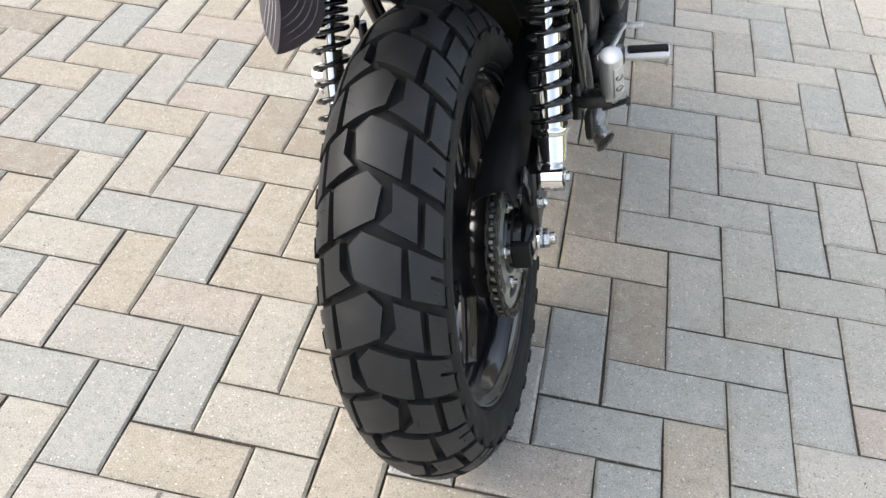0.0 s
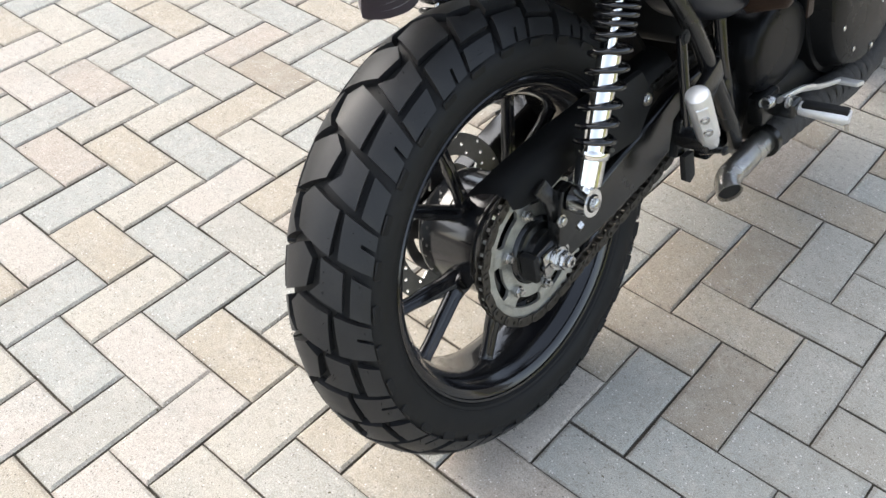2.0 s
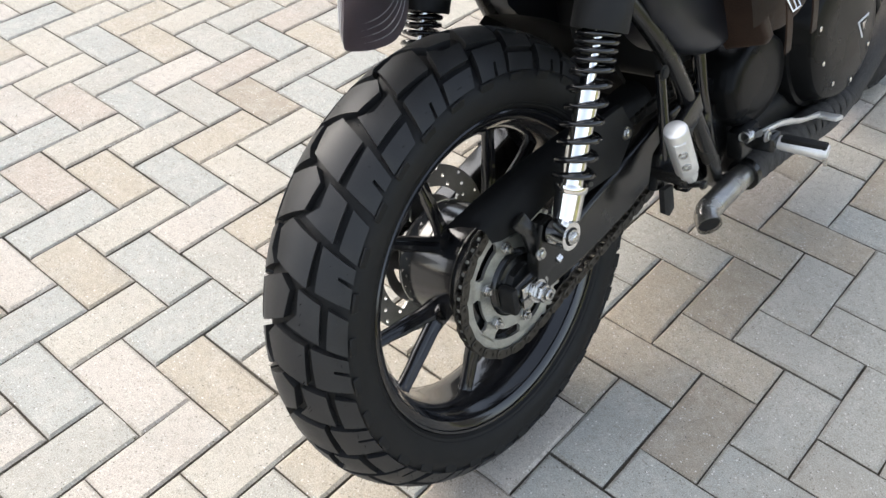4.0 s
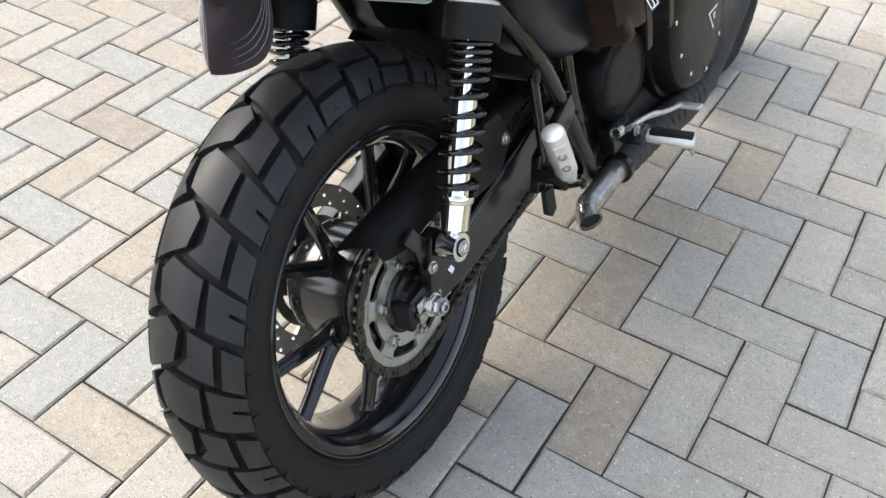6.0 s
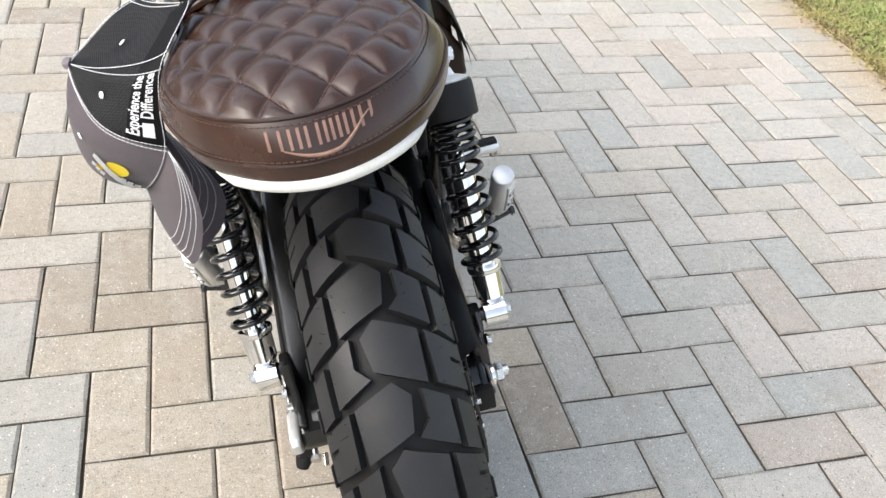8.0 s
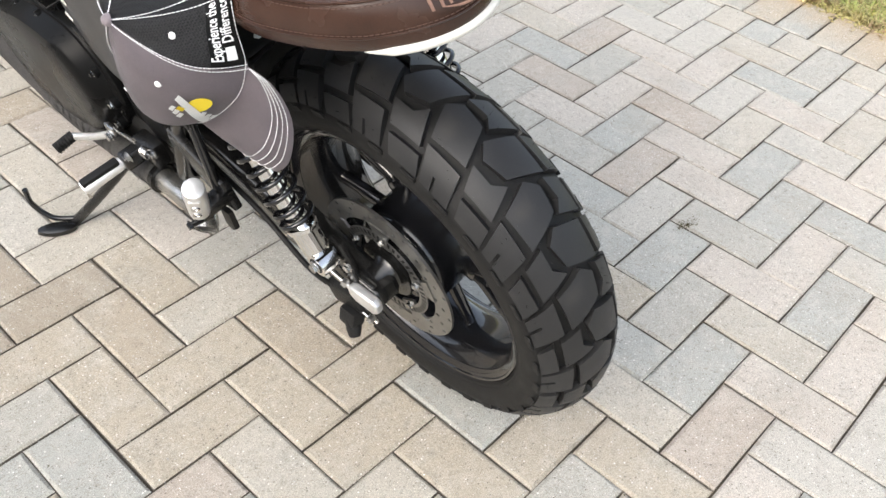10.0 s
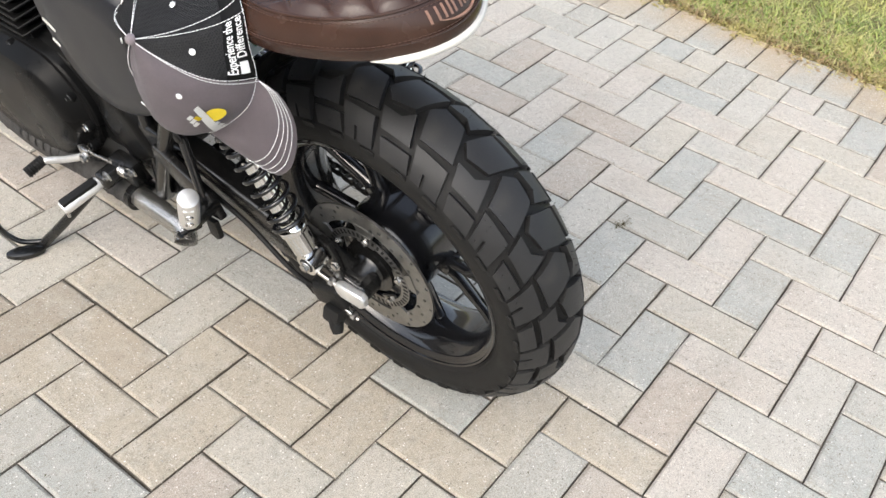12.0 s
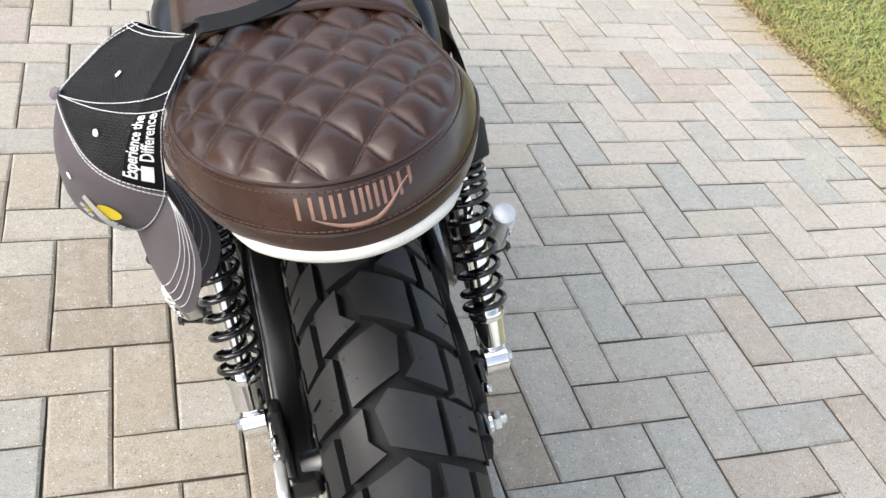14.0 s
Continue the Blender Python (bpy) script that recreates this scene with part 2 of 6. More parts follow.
# ---- mesh helpers ----
def part(name, bm, mat, parent=None, label="", smooth=True, sharp=40):
    """Links a bmesh as one mesh object under its thing or part."""
    me = bpy.data.meshes.new(name)
    bmesh.ops.recalc_face_normals(bm, faces=bm.faces)
    bm.to_mesh(me)
    bm.free()
    me.materials.append(mat)
    if smooth:
        me.shade_smooth()
        me.set_sharp_from_angle(angle=radians(sharp))
    ob = new(name, me)
    if parent:
        ob.parent = parent
    return tagged(ob, label)


def share(name, source, parent, m):
    """One more object on the mesh of an earlier piece."""
    ob = new(name, source.data)
    ob.parent = parent
    ob.matrix_basis = m
    return ob


def merged(*bms):
    out = bmesh.new()
    for b in bms:
        me = bpy.data.meshes.new("tmp")
        b.to_mesh(me)
        b.free()
        out.from_mesh(me)
        bpy.data.meshes.remove(me)
    return out


def shifted(bm, m):
    bm.transform(m)
    return bm


def smooth_path(points, steps=6):
    """Catmull-Rom through the points."""
    p = [Vector(q) for q in points]
    p = [2 * p[0] - p[1]] + p + [2 * p[-1] - p[-2]]
    out = []
    for a, b, c, d in zip(p, p[1:], p[2:], p[3:]):
        for k in range(steps):
            t = k / steps
            out.append(0.5 * ((2 * b) + (c - a) * t + (2 * a - 5 * b + 4 * c - d) * t * t + (3 * b - a - 3 * c + d) * t ** 3))
    return out + [p[-2]]


def tube(points, radius, seg=12, caps=True, flat=1.0, closed=False):
    """A tube along the points; radius is a number or one for each point; flat squeezes its second axis."""
    pts = [Vector(p) for p in points]
    n = len(pts)
    rad = radius if isinstance(radius, (list, tuple)) else [radius] * n
    bm = bmesh.new()
    rings, side = [], None
    for k, p in enumerate(pts):
        if closed:
            d = (pts[(k + 1) % n] - pts[k - 1]).normalized()
        else:
            d = (pts[min(k + 1, n - 1)] - pts[max(k - 1, 0)]).normalized()
        if side is None:
            side = d.orthogonal().normalized()
        side = (side - d * side.dot(d)).normalized()
        up = d.cross(side)
        rings.append([bm.verts.new(p + (side * math.cos(a) + up * math.sin(a) * flat) * rad[k]) for a in (2 * math.pi * s / seg for s in range(seg))])
    pairs = list(zip(rings, rings[1:])) + ([(rings[-1], rings[0])] if closed else [])
    for a, b in pairs:
        for s in range(seg):
            bm.faces.new((a[s], a[(s + 1) % seg], b[(s + 1) % seg], b[s]))
    if caps and not closed:
        bm.faces.new(rings[0][::-1])
        bm.faces.new(rings[-1])
    return bm


def ribbon(points, width, thick, side=(0.0, 1.0, 0.25)):
    """A flat band along the points; side points across it."""
    pts = smooth_path(points, 5)
    bm = bmesh.new()
    rows = []
    for k, p in enumerate(pts):
        d = (pts[min(k + 1, len(pts) - 1)] - pts[max(k - 1, 0)]).normalized()
        across = Vector(side) - d * Vector(side).dot(d)
        across.normalize()
        up = d.cross(across)
        rows.append([bm.verts.new(p + across * width * u + up * thick * h) for u, h in ((-0.5, -0.5), (0.5, -0.5), (0.5, 0.5), (-0.5, 0.5))])
    for a, b in zip(rows, rows[1:]):
        for k in range(4):
            bm.faces.new((a[k], a[(k + 1) % 4], b[(k + 1) % 4], b[k]))
    bm.faces.new(rows[0])
    bm.faces.new(rows[-1])
    return bm


def lathe(profile, seg=32, m=None, closed=False):
    """A body of revolution about the X axis from rows of (x, radius)."""
    bm = bmesh.new()
    rings = []
    for x, r in profile:
        if r < 1e-6:
            rings.append([bm.verts.new((x, 0, 0))] * seg)
        else:
            rings.append([bm.verts.new((x, r * math.cos(2 * math.pi * s / seg), r * math.sin(2 * math.pi * s / seg))) for s in range(seg)])
    pairs = list(zip(rings, rings[1:])) + ([(rings[-1], rings[0])] if closed else [])
    for a, b in pairs:
        for s in range(seg):
            f = [a[s], a[(s + 1) % seg], b[(s + 1) % seg], b[s]]
            f = [v for k, v in enumerate(f) if v not in f[:k]]
            if len(f) > 2:
                bm.faces.new(f)
    if m:
        bm.transform(m)
    return bm


def block(size, m=None, bevel=0.002, segments=2):
    """A box with rounded edges, centred on its origin."""
    bm = bmesh.new()
    bmesh.ops.create_cube(bm, size=1, matrix=Matrix.Diagonal((*size, 1)))
    if bevel:
        bmesh.ops.bevel(bm, geom=bm.edges[:], offset=bevel, segments=segments, profile=0.6, affect="EDGES")
    if m:
        bm.transform(m)
    return bm


def slab(outline, x0, x1, bevel=0.002, segments=2):
    """A plate from an outline in the YZ plane, from x0 to x1, with rounded rims."""
    bm = bmesh.new()
    lo = [bm.verts.new((x0, y, z)) for y, z in outline]
    hi = [bm.verts.new((x1, y, z)) for y, z in outline]
    n = len(outline)
    fa, fb = bm.faces.new(lo[::-1]), bm.faces.new(hi)
    for k in range(n):
        bm.faces.new((lo[k], lo[(k + 1) % n], hi[(k + 1) % n], hi[k]))
    bmesh.ops.recalc_face_normals(bm, faces=bm.faces)
    if bevel:
        rim = [e for e in bm.edges if any(len(f.verts) == n and f in (fa, fb) for f in e.link_faces)]
        bmesh.ops.bevel(bm, geom=rim, offset=bevel, segments=segments, profile=0.6, affect="EDGES", clamp_overlap=True)
    return bm


def rod(a, b, r, seg=14):
    return tube([a, b], r, seg)


def along(a, b):
    """The pose at a whose X axis points to b."""
    d = Vector(b) - Vector(a)
    return Matrix.Translation(a) @ d.to_track_quat("X", "Z").to_matrix().to_4x4()


def hexnut(r, length, m):
    return lathe([(0, 0), (0, r * 0.9), (length * 0.15, r), (length * 0.85, r), (length, r * 0.9), (length, 0)], 6, m)


def bolt(at, side, r=0.006, length=0.006):
    """A flanged bolt head facing along X (side 1 or -1)."""
    m = Matrix.Translation(at) @ Matrix.Diagonal((side, 1, 1, 1))
    return merged(lathe([(0, 0), (0, r * 1.35), (length * 0.3, r * 1.35), (length * 0.35, r), (length * 0.35, 0)], 16, m.copy()),
                  lathe([(length * 0.3, r), (length * 0.9, r), (length, r * 0.85), (length, 0)], 6, m.copy()))


def bars(name, spans, low, high, mat, parent, bend, label="", depth=0.0006):
    """Plain raised bars in a row, each from x0 to x1, laid on a curved surface by bend."""
    bm = bmesh.new()
    for x0, x1 in spans:
        n = max(2, int((x1 - x0) / 0.002))
        top = [[bm.verts.new(bend(Vector((x0 + (x1 - x0) * i / n, low + (high - low) * j / 4, depth)))) for i in range(n + 1)] for j in range(5)]
        base = [[bm.verts.new(bend(Vector((x0 + (x1 - x0) * i / n, low + (high - low) * j / 4, -depth)))) for i in range(n + 1)] for j in range(5)]
        for j in range(4):
            for i in range(n):
                bm.faces.new((top[j][i], top[j][i + 1], top[j + 1][i + 1], top[j + 1][i]))
        rim = [(0, i) for i in range(n)] + [(j, n) for j in range(4)] + [(4, i) for i in range(n, 0, -1)] + [(j, 0) for j in range(4, 0, -1)]
        for (a, b), (c, d) in zip(rim, rim[1:] + rim[:1]):
            bm.faces.new((base[a][b], base[c][d], top[c][d], top[a][b]))
        for j in range(4):
            for i in range(n):
                bm.faces.new((base[j][i], base[j + 1][i], base[j + 1][i + 1], base[j][i + 1]))
    return part(name, bm, mat, parent, label, smooth=False)


def lettering(name, text, height, mat, parent, place, label="", depth=0.0006, bend=None, spacing=1.0, shear=0.0, weight=0.0):
    """Raised writing from the built-in font as a mesh; place maps flat (x, y, z) to the bike."""
    cu = bpy.data.curves.new(name, "FONT")
    cu.body, cu.size, cu.extrude, cu.align_x, cu.align_y = text, height, depth, "CENTER", "CENTER"
    cu.space_character, cu.shear, cu.offset = spacing, shear, weight
    cu.resolution_u = 3
    tmp = bpy.data.objects.new(name, cu)
    me = bpy.data.meshes.new_from_object(tmp)
    bpy.data.objects.remove(tmp)
    bm = bmesh.new()
    bm.from_mesh(me)
    bpy.data.meshes.remove(me)
    if bend:
        bmesh.ops.triangulate(bm, faces=bm.faces[:])
        bmesh.ops.subdivide_edges(bm, edges=[e for e in bm.edges if e.calc_length() > height * 0.5], cuts=2)
        for v in bm.verts:
            v.co = bend(v.co)
    else:
        bm.transform(place)
    return part(name, bm, mat, parent, label, smooth=False)


# ---- the motorcycle: X to its right, Y ahead of the rear axle, Z up from the foot of the rear wheel ----
AXLE, AXLE_Y = 0.326, -0.013
bike = new("motorcycle")
bike.matrix_world = pose(0.0133, -0.317, 0.0052, 0, -13.5, -1.0)
tagged(bike, "black scrambler motorcycle leaning on its side stand on the pavers", "motorcycle")
HUB = Matrix.Translation((0.002, AXLE_Y, AXLE))
BACK = Matrix.Translation((0, AXLE_Y, AXLE - 0.3135))


def ring_pose(angle, m=HUB):
    """Turned about the axle by an angle in degrees, from straight ahead upwards."""
    return m @ Matrix.Rotation(radians(angle), 4, "X")


# -- tyre: carcass, sidewall ribs and tread blocks --
TYRE_R, CROWN, HALF_TREAD = 0.3295, 0.0837, 0.0885
PITCHES = 16


def on_tread(s, v, low=0.0):
    """Place on the tread: s from -1 to 1 across, v in pitches round the wheel, low metres under the surface."""
    a = s * HALF_TREAD / CROWN
    rad = TYRE_R - CROWN + (CROWN - low) * math.cos(a)
    x = (CROWN - low) * math.sin(a)
    turn = 2 * math.pi * v / PITCHES
    return Vector((x, rad * math.cos(turn), rad * math.sin(turn)))


def tyre_carcass(groove, seg=128):
    prof = []
    for k in range(-10, 11):
        a = k / 10 * 1.03 * HALF_TREAD / CROWN
        low = groove - (groove - 0.0035) * max(0.0, (abs(k) - 7) / 3) ** 1.5
        prof.append(((CROWN - low) * math.sin(a), TYRE_R - CROWN + (CROWN - low) * math.cos(a)))
    right = [(0.0755, 0.274), (0.0765, 0.263), (0.0752, 0.252), (0.0715, 0.2425), (0.068, 0.2385), (0.0675, 0.2365), (0.0655, 0.2355), (0.061, 0.2305), (0.057, 0.228), (0.05, 0.222), (0.045, 0.21)]
    left = [(-x, r) for x, r in right[::-1]]
    return lathe(left + prof + right, seg, HUB.copy(), closed=True)


tyre = part("rear_tyre", tyre_carcass(0.0105), RUBBER, bike, "black dual-sport tyre with chunky zigzag tread blocks")


GAP = 0.008


def tread_mesh(outline, chamfer=0.014):
    """One tread block: the outline in (s, v), cut fine, raised from the carcass, with a softened rim."""
    bm = bmesh.new()
    top = bm.faces.new([bm.verts.new((s, v * 1.45, 0)) for s, v in outline])
    ring = bmesh.ops.inset_region(bm, faces=[top], thickness=GAP, use_even_offset=True)["faces"]
    bmesh.ops.delete(bm, geom=ring, context="FACES")
    bmesh.ops.inset_region(bm, faces=[top], thickness=chamfer, use_even_offset=True)
    inner_rim = set(top.verts)
    for v in bm.verts:
        v.co.y /= 1.45
        v.co.z = 0.0 if v in inner_rim else 1.0
    for axis, step, span in ((Vector((1, 0, 0)), 0.14, (-1.1, 1.1)), (Vector((0, 1, 0)), 0.14, (-0.5, 1.6))):
        at = span[0]
        while at < span[1]:
            bmesh.ops.bisect_plane(bm, geom=bm.verts[:] + bm.edges[:] + bm.faces[:], plane_co=axis * at, plane_no=axis)
            at += step
    edge = [e for e in bm.edges if e.is_boundary]
    ext = bmesh.ops.extrude_edge_only(bm, edges=edge)["geom"]
    for v in (g for g in ext if isinstance(g, bmesh.types.BMVert)):
        v.co.z = 11.5
    for v in bm.verts:
        v.co = on_tread(v.co.x, v.co.y, 0.001 * v.co.z)
    return bm


def mirrored(outline):
    return [(-s, v + 0.5) for s, v in outline][::-1]


RIGHT_BLOCKS = [
    [(-0.205, 0.065), (-0.02, -0.06), (0.46, 0.075), (0.435, 0.505), (-0.135, 0.335)],
    [(0.545, 0.09), (1.03, 0.245), (1.035, 0.395), (0.83, 0.335), (0.825, 0.37), (1.035, 0.445), (1.04, 0.66), (0.56, 0.525)],
    [(0.185, 0.885), (0.345, 0.775), (0.335, 0.535), (0.655, 0.645), (0.655, 1.045)],
    [(0.765, 0.685), (1.035, 0.79), (1.03, 1.195), (0.755, 1.095)],
]
FIRST = 95.2
for outline in RIGHT_BLOCKS + [mirrored(o) for o in RIGHT_BLOCKS]:
    one = part("tread_block", tread_mesh(outline), TREAD, tyre, smooth=True, sharp=18)
    one.matrix_basis = ring_pose(FIRST)
    for k in range(1, PITCHES):
        share("tread_block", one, tyre, ring_pose(FIRST + 360 / PITCHES * k))

# raised band on both sidewalls and small shoulder lugs
for side in (1, -1):
    first_lug = None
    for k in range(PITCHES * 2):
        m = ring_pose(FIRST + 360 / PITCHES * (k / 2 + 0.1)) @ Matrix.Translation((side * 0.0752, 0.2765, 0)) @ Matrix.Rotation(side * radians(-12), 4, "Z")
        if first_lug is None:
            first_lug = part("shoulder_lug", block((0.003, 0.013, 0.024), None, 0.0012, 1), RUBBER, tyre)
            first_lug.matrix_basis = m
        else:
            share("shoulder_lug", first_lug, tyre, m)
    part("bead_line", lathe([(side * 0.0688, 0.2395), (side * 0.0706, 0.241), (side * 0.0688, 0.2425)], 128, HUB.copy(), closed=True), RUBBER, tyre)

hr = random.Random(21)
v, f = [], []
for k in range(420):
    sgn = hr.choice((-1, 1))
    s0, v0 = sgn * hr.choice((0.30, 0.40, 0.62, 0.70, 0.88, 0.93)), hr.uniform(0, PITCHES)
    p, q = on_tread(s0, v0, 0.0), on_tread(s0 + hr.uniform(-0.01, 0.01), v0 + hr.uniform(-0.015, 0.015), -hr.uniform(0.003, 0.008))
    d = (q - p).orthogonal().normalized() * 0.0004
    e = (q - p).cross(d).normalized() * 0.0004
    n0 = len(v)
    v += [HUB @ c for c in (p + d, p - d * 0.5 + e, p - d * 0.5 - e, q)]
    f += [(n0, n0 + 1, n0 + 3), (n0 + 1, n0 + 2, n0 + 3), (n0 + 2, n0, n0 + 3)]
me = bpy.data.meshes.new("mould_hairs")
me.from_pydata([tuple(c) for c in v], [], f)
me.materials.append(RUBBER)
hairs = new("mould_hairs", me)
hairs.parent = tyre
tagged(hairs, kind="stuff")

# -- cast wheel --
rim_profile = [(0.0615, 0.2315), (0.0640, 0.2325), (0.0655, 0.2305), (0.0645, 0.2275), (0.0620, 0.2265), (0.0600, 0.2215), (0.0560, 0.2165), (0.0535, 0.2160), (0.046, 0.2085), (0.034, 0.200), (0.015, 0.1975), (0.0, 0.197)]
rim_all = rim_profile + [(-x, r) for x, r in rim_profile[-2::-1]]
rim_out = [(-x, r + 0.006) for x, r in [(0.052, 0.2205), (0.034, 0.2075), (0.0, 0.2045)]] + [(x, r + 0.006) for x, r in [(0.034, 0.2075), (0.052, 0.2205)]]
wheel = part("rear_wheel", lathe(rim_all + rim_out, 96, HUB.copy(), closed=True), GLOSS, bike, "gloss black cast alloy wheel")
part("hub", lathe([(-0.064, 0.0), (-0.064, 0.066), (-0.060, 0.075), (-0.054, 0.081), (-0.045, 0.084), (-0.02, 0.0848), (0.03, 0.0835), (0.048, 0.0825), (0.050, 0.084), (0.073, 0.084), (0.076, 0.080), (0.0765, 0.05), (0.0765, 0.0)], 64, HUB.copy()), GLOSS, wheel)
part("cush_drive_seam", lathe([(0.0465, 0.0835), (0.0475, 0.0858), (0.0495, 0.0858), (0.0505, 0.0835)], 56, HUB.copy(), closed=True), SATIN, wheel)


def spoke_pair():
    """A V-shaped spoke: two straight tapering arms from one root on the drum."""
    out = [block((0.032, 0.020, 0.030), Matrix.Translation((0.014, 0.088, 0)), 0.006, 2)]
    for lean in (-1, 1):
        a = [Vector((0.014, 0.082, 0.005 * lean)), Vector((0.013, 0.108, 0.0155 * lean)), Vector((0.010, 0.160, 0.0385 * lean)), Vector((0.008, 0.188, 0.0505 * lean)), Vector((0.007, 0.200, 0.0555 * lean))]
        out.append(tube(smooth_path(a, 3), [0.0135] * 3 + [0.0115] * 3 + [0.0098] * 3 + [0.0102, 0.0118, 0.0142, 0.017], 10, flat=0.8))
        # raised rib along each arm
        out.append(tube([p + Vector((0.0085, 0, 0)) for p in smooth_path(a, 3)], [0.0045] * 10 + [0.0055, 0.006, 0.007], 6))
    return merged(*out)


one = part("spoke", spoke_pair(), GLOSS, wheel)
one.matrix_basis = ring_pose(196.5)
for k in range(1, 5):
    share("spoke", one, wheel, ring_pose(196.5 + k * 72))
valve = ring_pose(160) @ Matrix.Translation((-0.02, 0.2, 0))
part("valve_stem", rod(valve @ Vector((0, 0, 0)), valve @ Vector((-0.016, -0.03, 0)), 0.004), RUBBER, wheel)

# -- sprocket, chain --
TEETH, PITCH_R = 41, 0.1037


def sprocket_mesh():
    """A toothed ring with curved windows, bolt lugs and an inner ring."""
    bm = bmesh.new()
    n = TEETH * 4
    outer = []
    for k in range(n):
        a = 2 * math.pi * k / n
        outer.append(((PITCH_R + (0.005 if k % 4 in (0, 1) else -0.0045)), a))
    rows = [outer, [(0.0835, a) for _, a in outer]]
    x0, x1 = -0.0025, 0.0025
    vs = [[[bm.verts.new((x, r * math.cos(a), r * math.sin(a))) for r, a in row] for row in rows] for x in (x0, x1)]
    for k in range(n):
        j = (k + 1) % n
        bm.faces.new((vs[1][0][k], vs[1][0][j], vs[1][1][j], vs[1][1][k]))
        bm.faces.new((vs[0][0][j], vs[0][0][k], vs[0][1][k], vs[0][1][j]))
        bm.faces.new((vs[0][0][k], vs[0][0][j], vs[1][0][j], vs[1][0][k]))
        bm.faces.new((vs[0][1][j], vs[0][1][k], vs[1][1][k], vs[1][1][j]))
    pieces = [bm, lathe([(x0, 0.049), (x1, 0.049), (x1, 0.068), (x0, 0.068)], 60, closed=True)]
    for k in range(6):
        m = Matrix.Rotation(radians(60 * k), 4, "X")
        arm = [(0.064, -0.016), (0.074, -0.0125), (0.086, -0.017), (0.086, 0.017), (0.074, 0.0125), (0.064, 0.016)]
        pieces.append(shifted(slab(arm, x0, x1, 0), m))
    return merged(*pieces)


SPX = 0.087
spr = part("sprocket", sprocket_mesh(), SPROCKET, bike, "grey steel rear sprocket with oily teeth", sharp=30)
spr.matrix_basis = ring_pose(98, Matrix.Translation((SPX, AXLE_Y, AXLE)))
for k in range(6):
    m = Matrix.Rotation(radians(60 * k), 4, "X") @ Matrix.Translation((0.0025, 0.0612, 0))
    part("sprocket_nut", merged(hexnut(0.0085, 0.008, m), lathe([(0.007, 0.0048), (0.013, 0.0045), (0.0135, 0.0)], 12, m)), STEEL, spr)
part("sprocket_carrier", lathe([(0.0755, 0.0), (0.0755, 0.050), (0.088, 0.047), (0.091, 0.043), (0.096, 0.042), (0.098, 0.034), (0.108, 0.032), (0.108, 0.0)], 40, HUB.copy()), SATIN, bike)

FRONT_SPROCKET = Vector((SPX, 0.585, 0.385))


def chain_line():
    """Points one pitch apart round both sprockets."""
    c0, r0, c1, r1 = Vector((AXLE_Y, AXLE)), PITCH_R, Vector((0.585, 0.385)), 0.043
    d = c1 - c0
    base = math.atan2(d.y, d.x)
    off = math.acos((r0 - r1) / d.length)
    pts = []
    for k in range(60):
        a = base + off + (2 * math.pi - 2 * off) * k / 59
        pts.append(c0 + r0 * Vector((math.cos(a), math.sin(a))))
    for k in range(30):
        a = base - off + 2 * off * k / 29
        pts.append(c1 + r1 * Vector((math.cos(a), math.sin(a))))
    pts.append(pts[0])
    out, left, step = [pts[0].copy()], 0.0, 0.015875
    for a, b in zip(pts, pts[1:]):
        seg = (b - a).length
        at = step - left
        while at <= seg:
            out.append(a.lerp(b, at / seg))
            at += step
        left = seg - (at - step)
    return out


def link_mesh(gap):
    """Two waisted side plates and the rollers between them."""
    bits = []
    shape = []
    for k in range(20):
        a = 2 * math.pi * k / 20
        y, z = 0.0079 * math.copysign(1, math.cos(a)) + 0.0068 * math.cos(a), 0.0068 * math.sin(a)
        shape.append((y, z))
    for x in (-gap, gap):
        bits.append(slab(shape, x - 0.0009, x + 0.0009, 0.0004, 1))
    for y in (-0.0079, 0.0079):
        bits.append(lathe([(-0.0085, 0), (-0.0085, 0.0028), (0.0085, 0.0028), (0.0085, 0)], 8, Matrix.Translation((0, y, 0))))
    bits.append(lathe([(-gap, 0), (-gap, 0.005), (gap, 0.005), (gap, 0)], 10, Matrix.Translation((0, 0.0079, 0))))
    return merged(*bits)


chain = part("drive_chain", rod((SPX - 0.004, 0.585, 0.385), (SPX + 0.004, 0.585, 0.385), 0.036, 30), CHAIN, bike, "dark oily roller chain")
line = chain_line()
inner = outer_link = None
for k, (a, b) in enumerate(zip(line, line[1:])):
    mid, d = (a + b) / 2, b - a
    m = Matrix.Translation((SPX, mid.x, mid.y)) @ Matrix.Rotation(math.atan2(d.y, d.x), 4, "X")
    if k == 0:
        inner = part("chain_link", link_mesh(0.0045), CHAIN, chain)
        inner.matrix_basis = m
    elif k == 1:
        outer_link = part("chain_link", link_mesh(0.0066), CHAIN, chain)
        outer_link.matrix_basis = m
    else:
        share("chain_link", (inner, outer_link)[k % 2], chain, m)

# -- rear brake disc, left side --
DISCX = -0.078


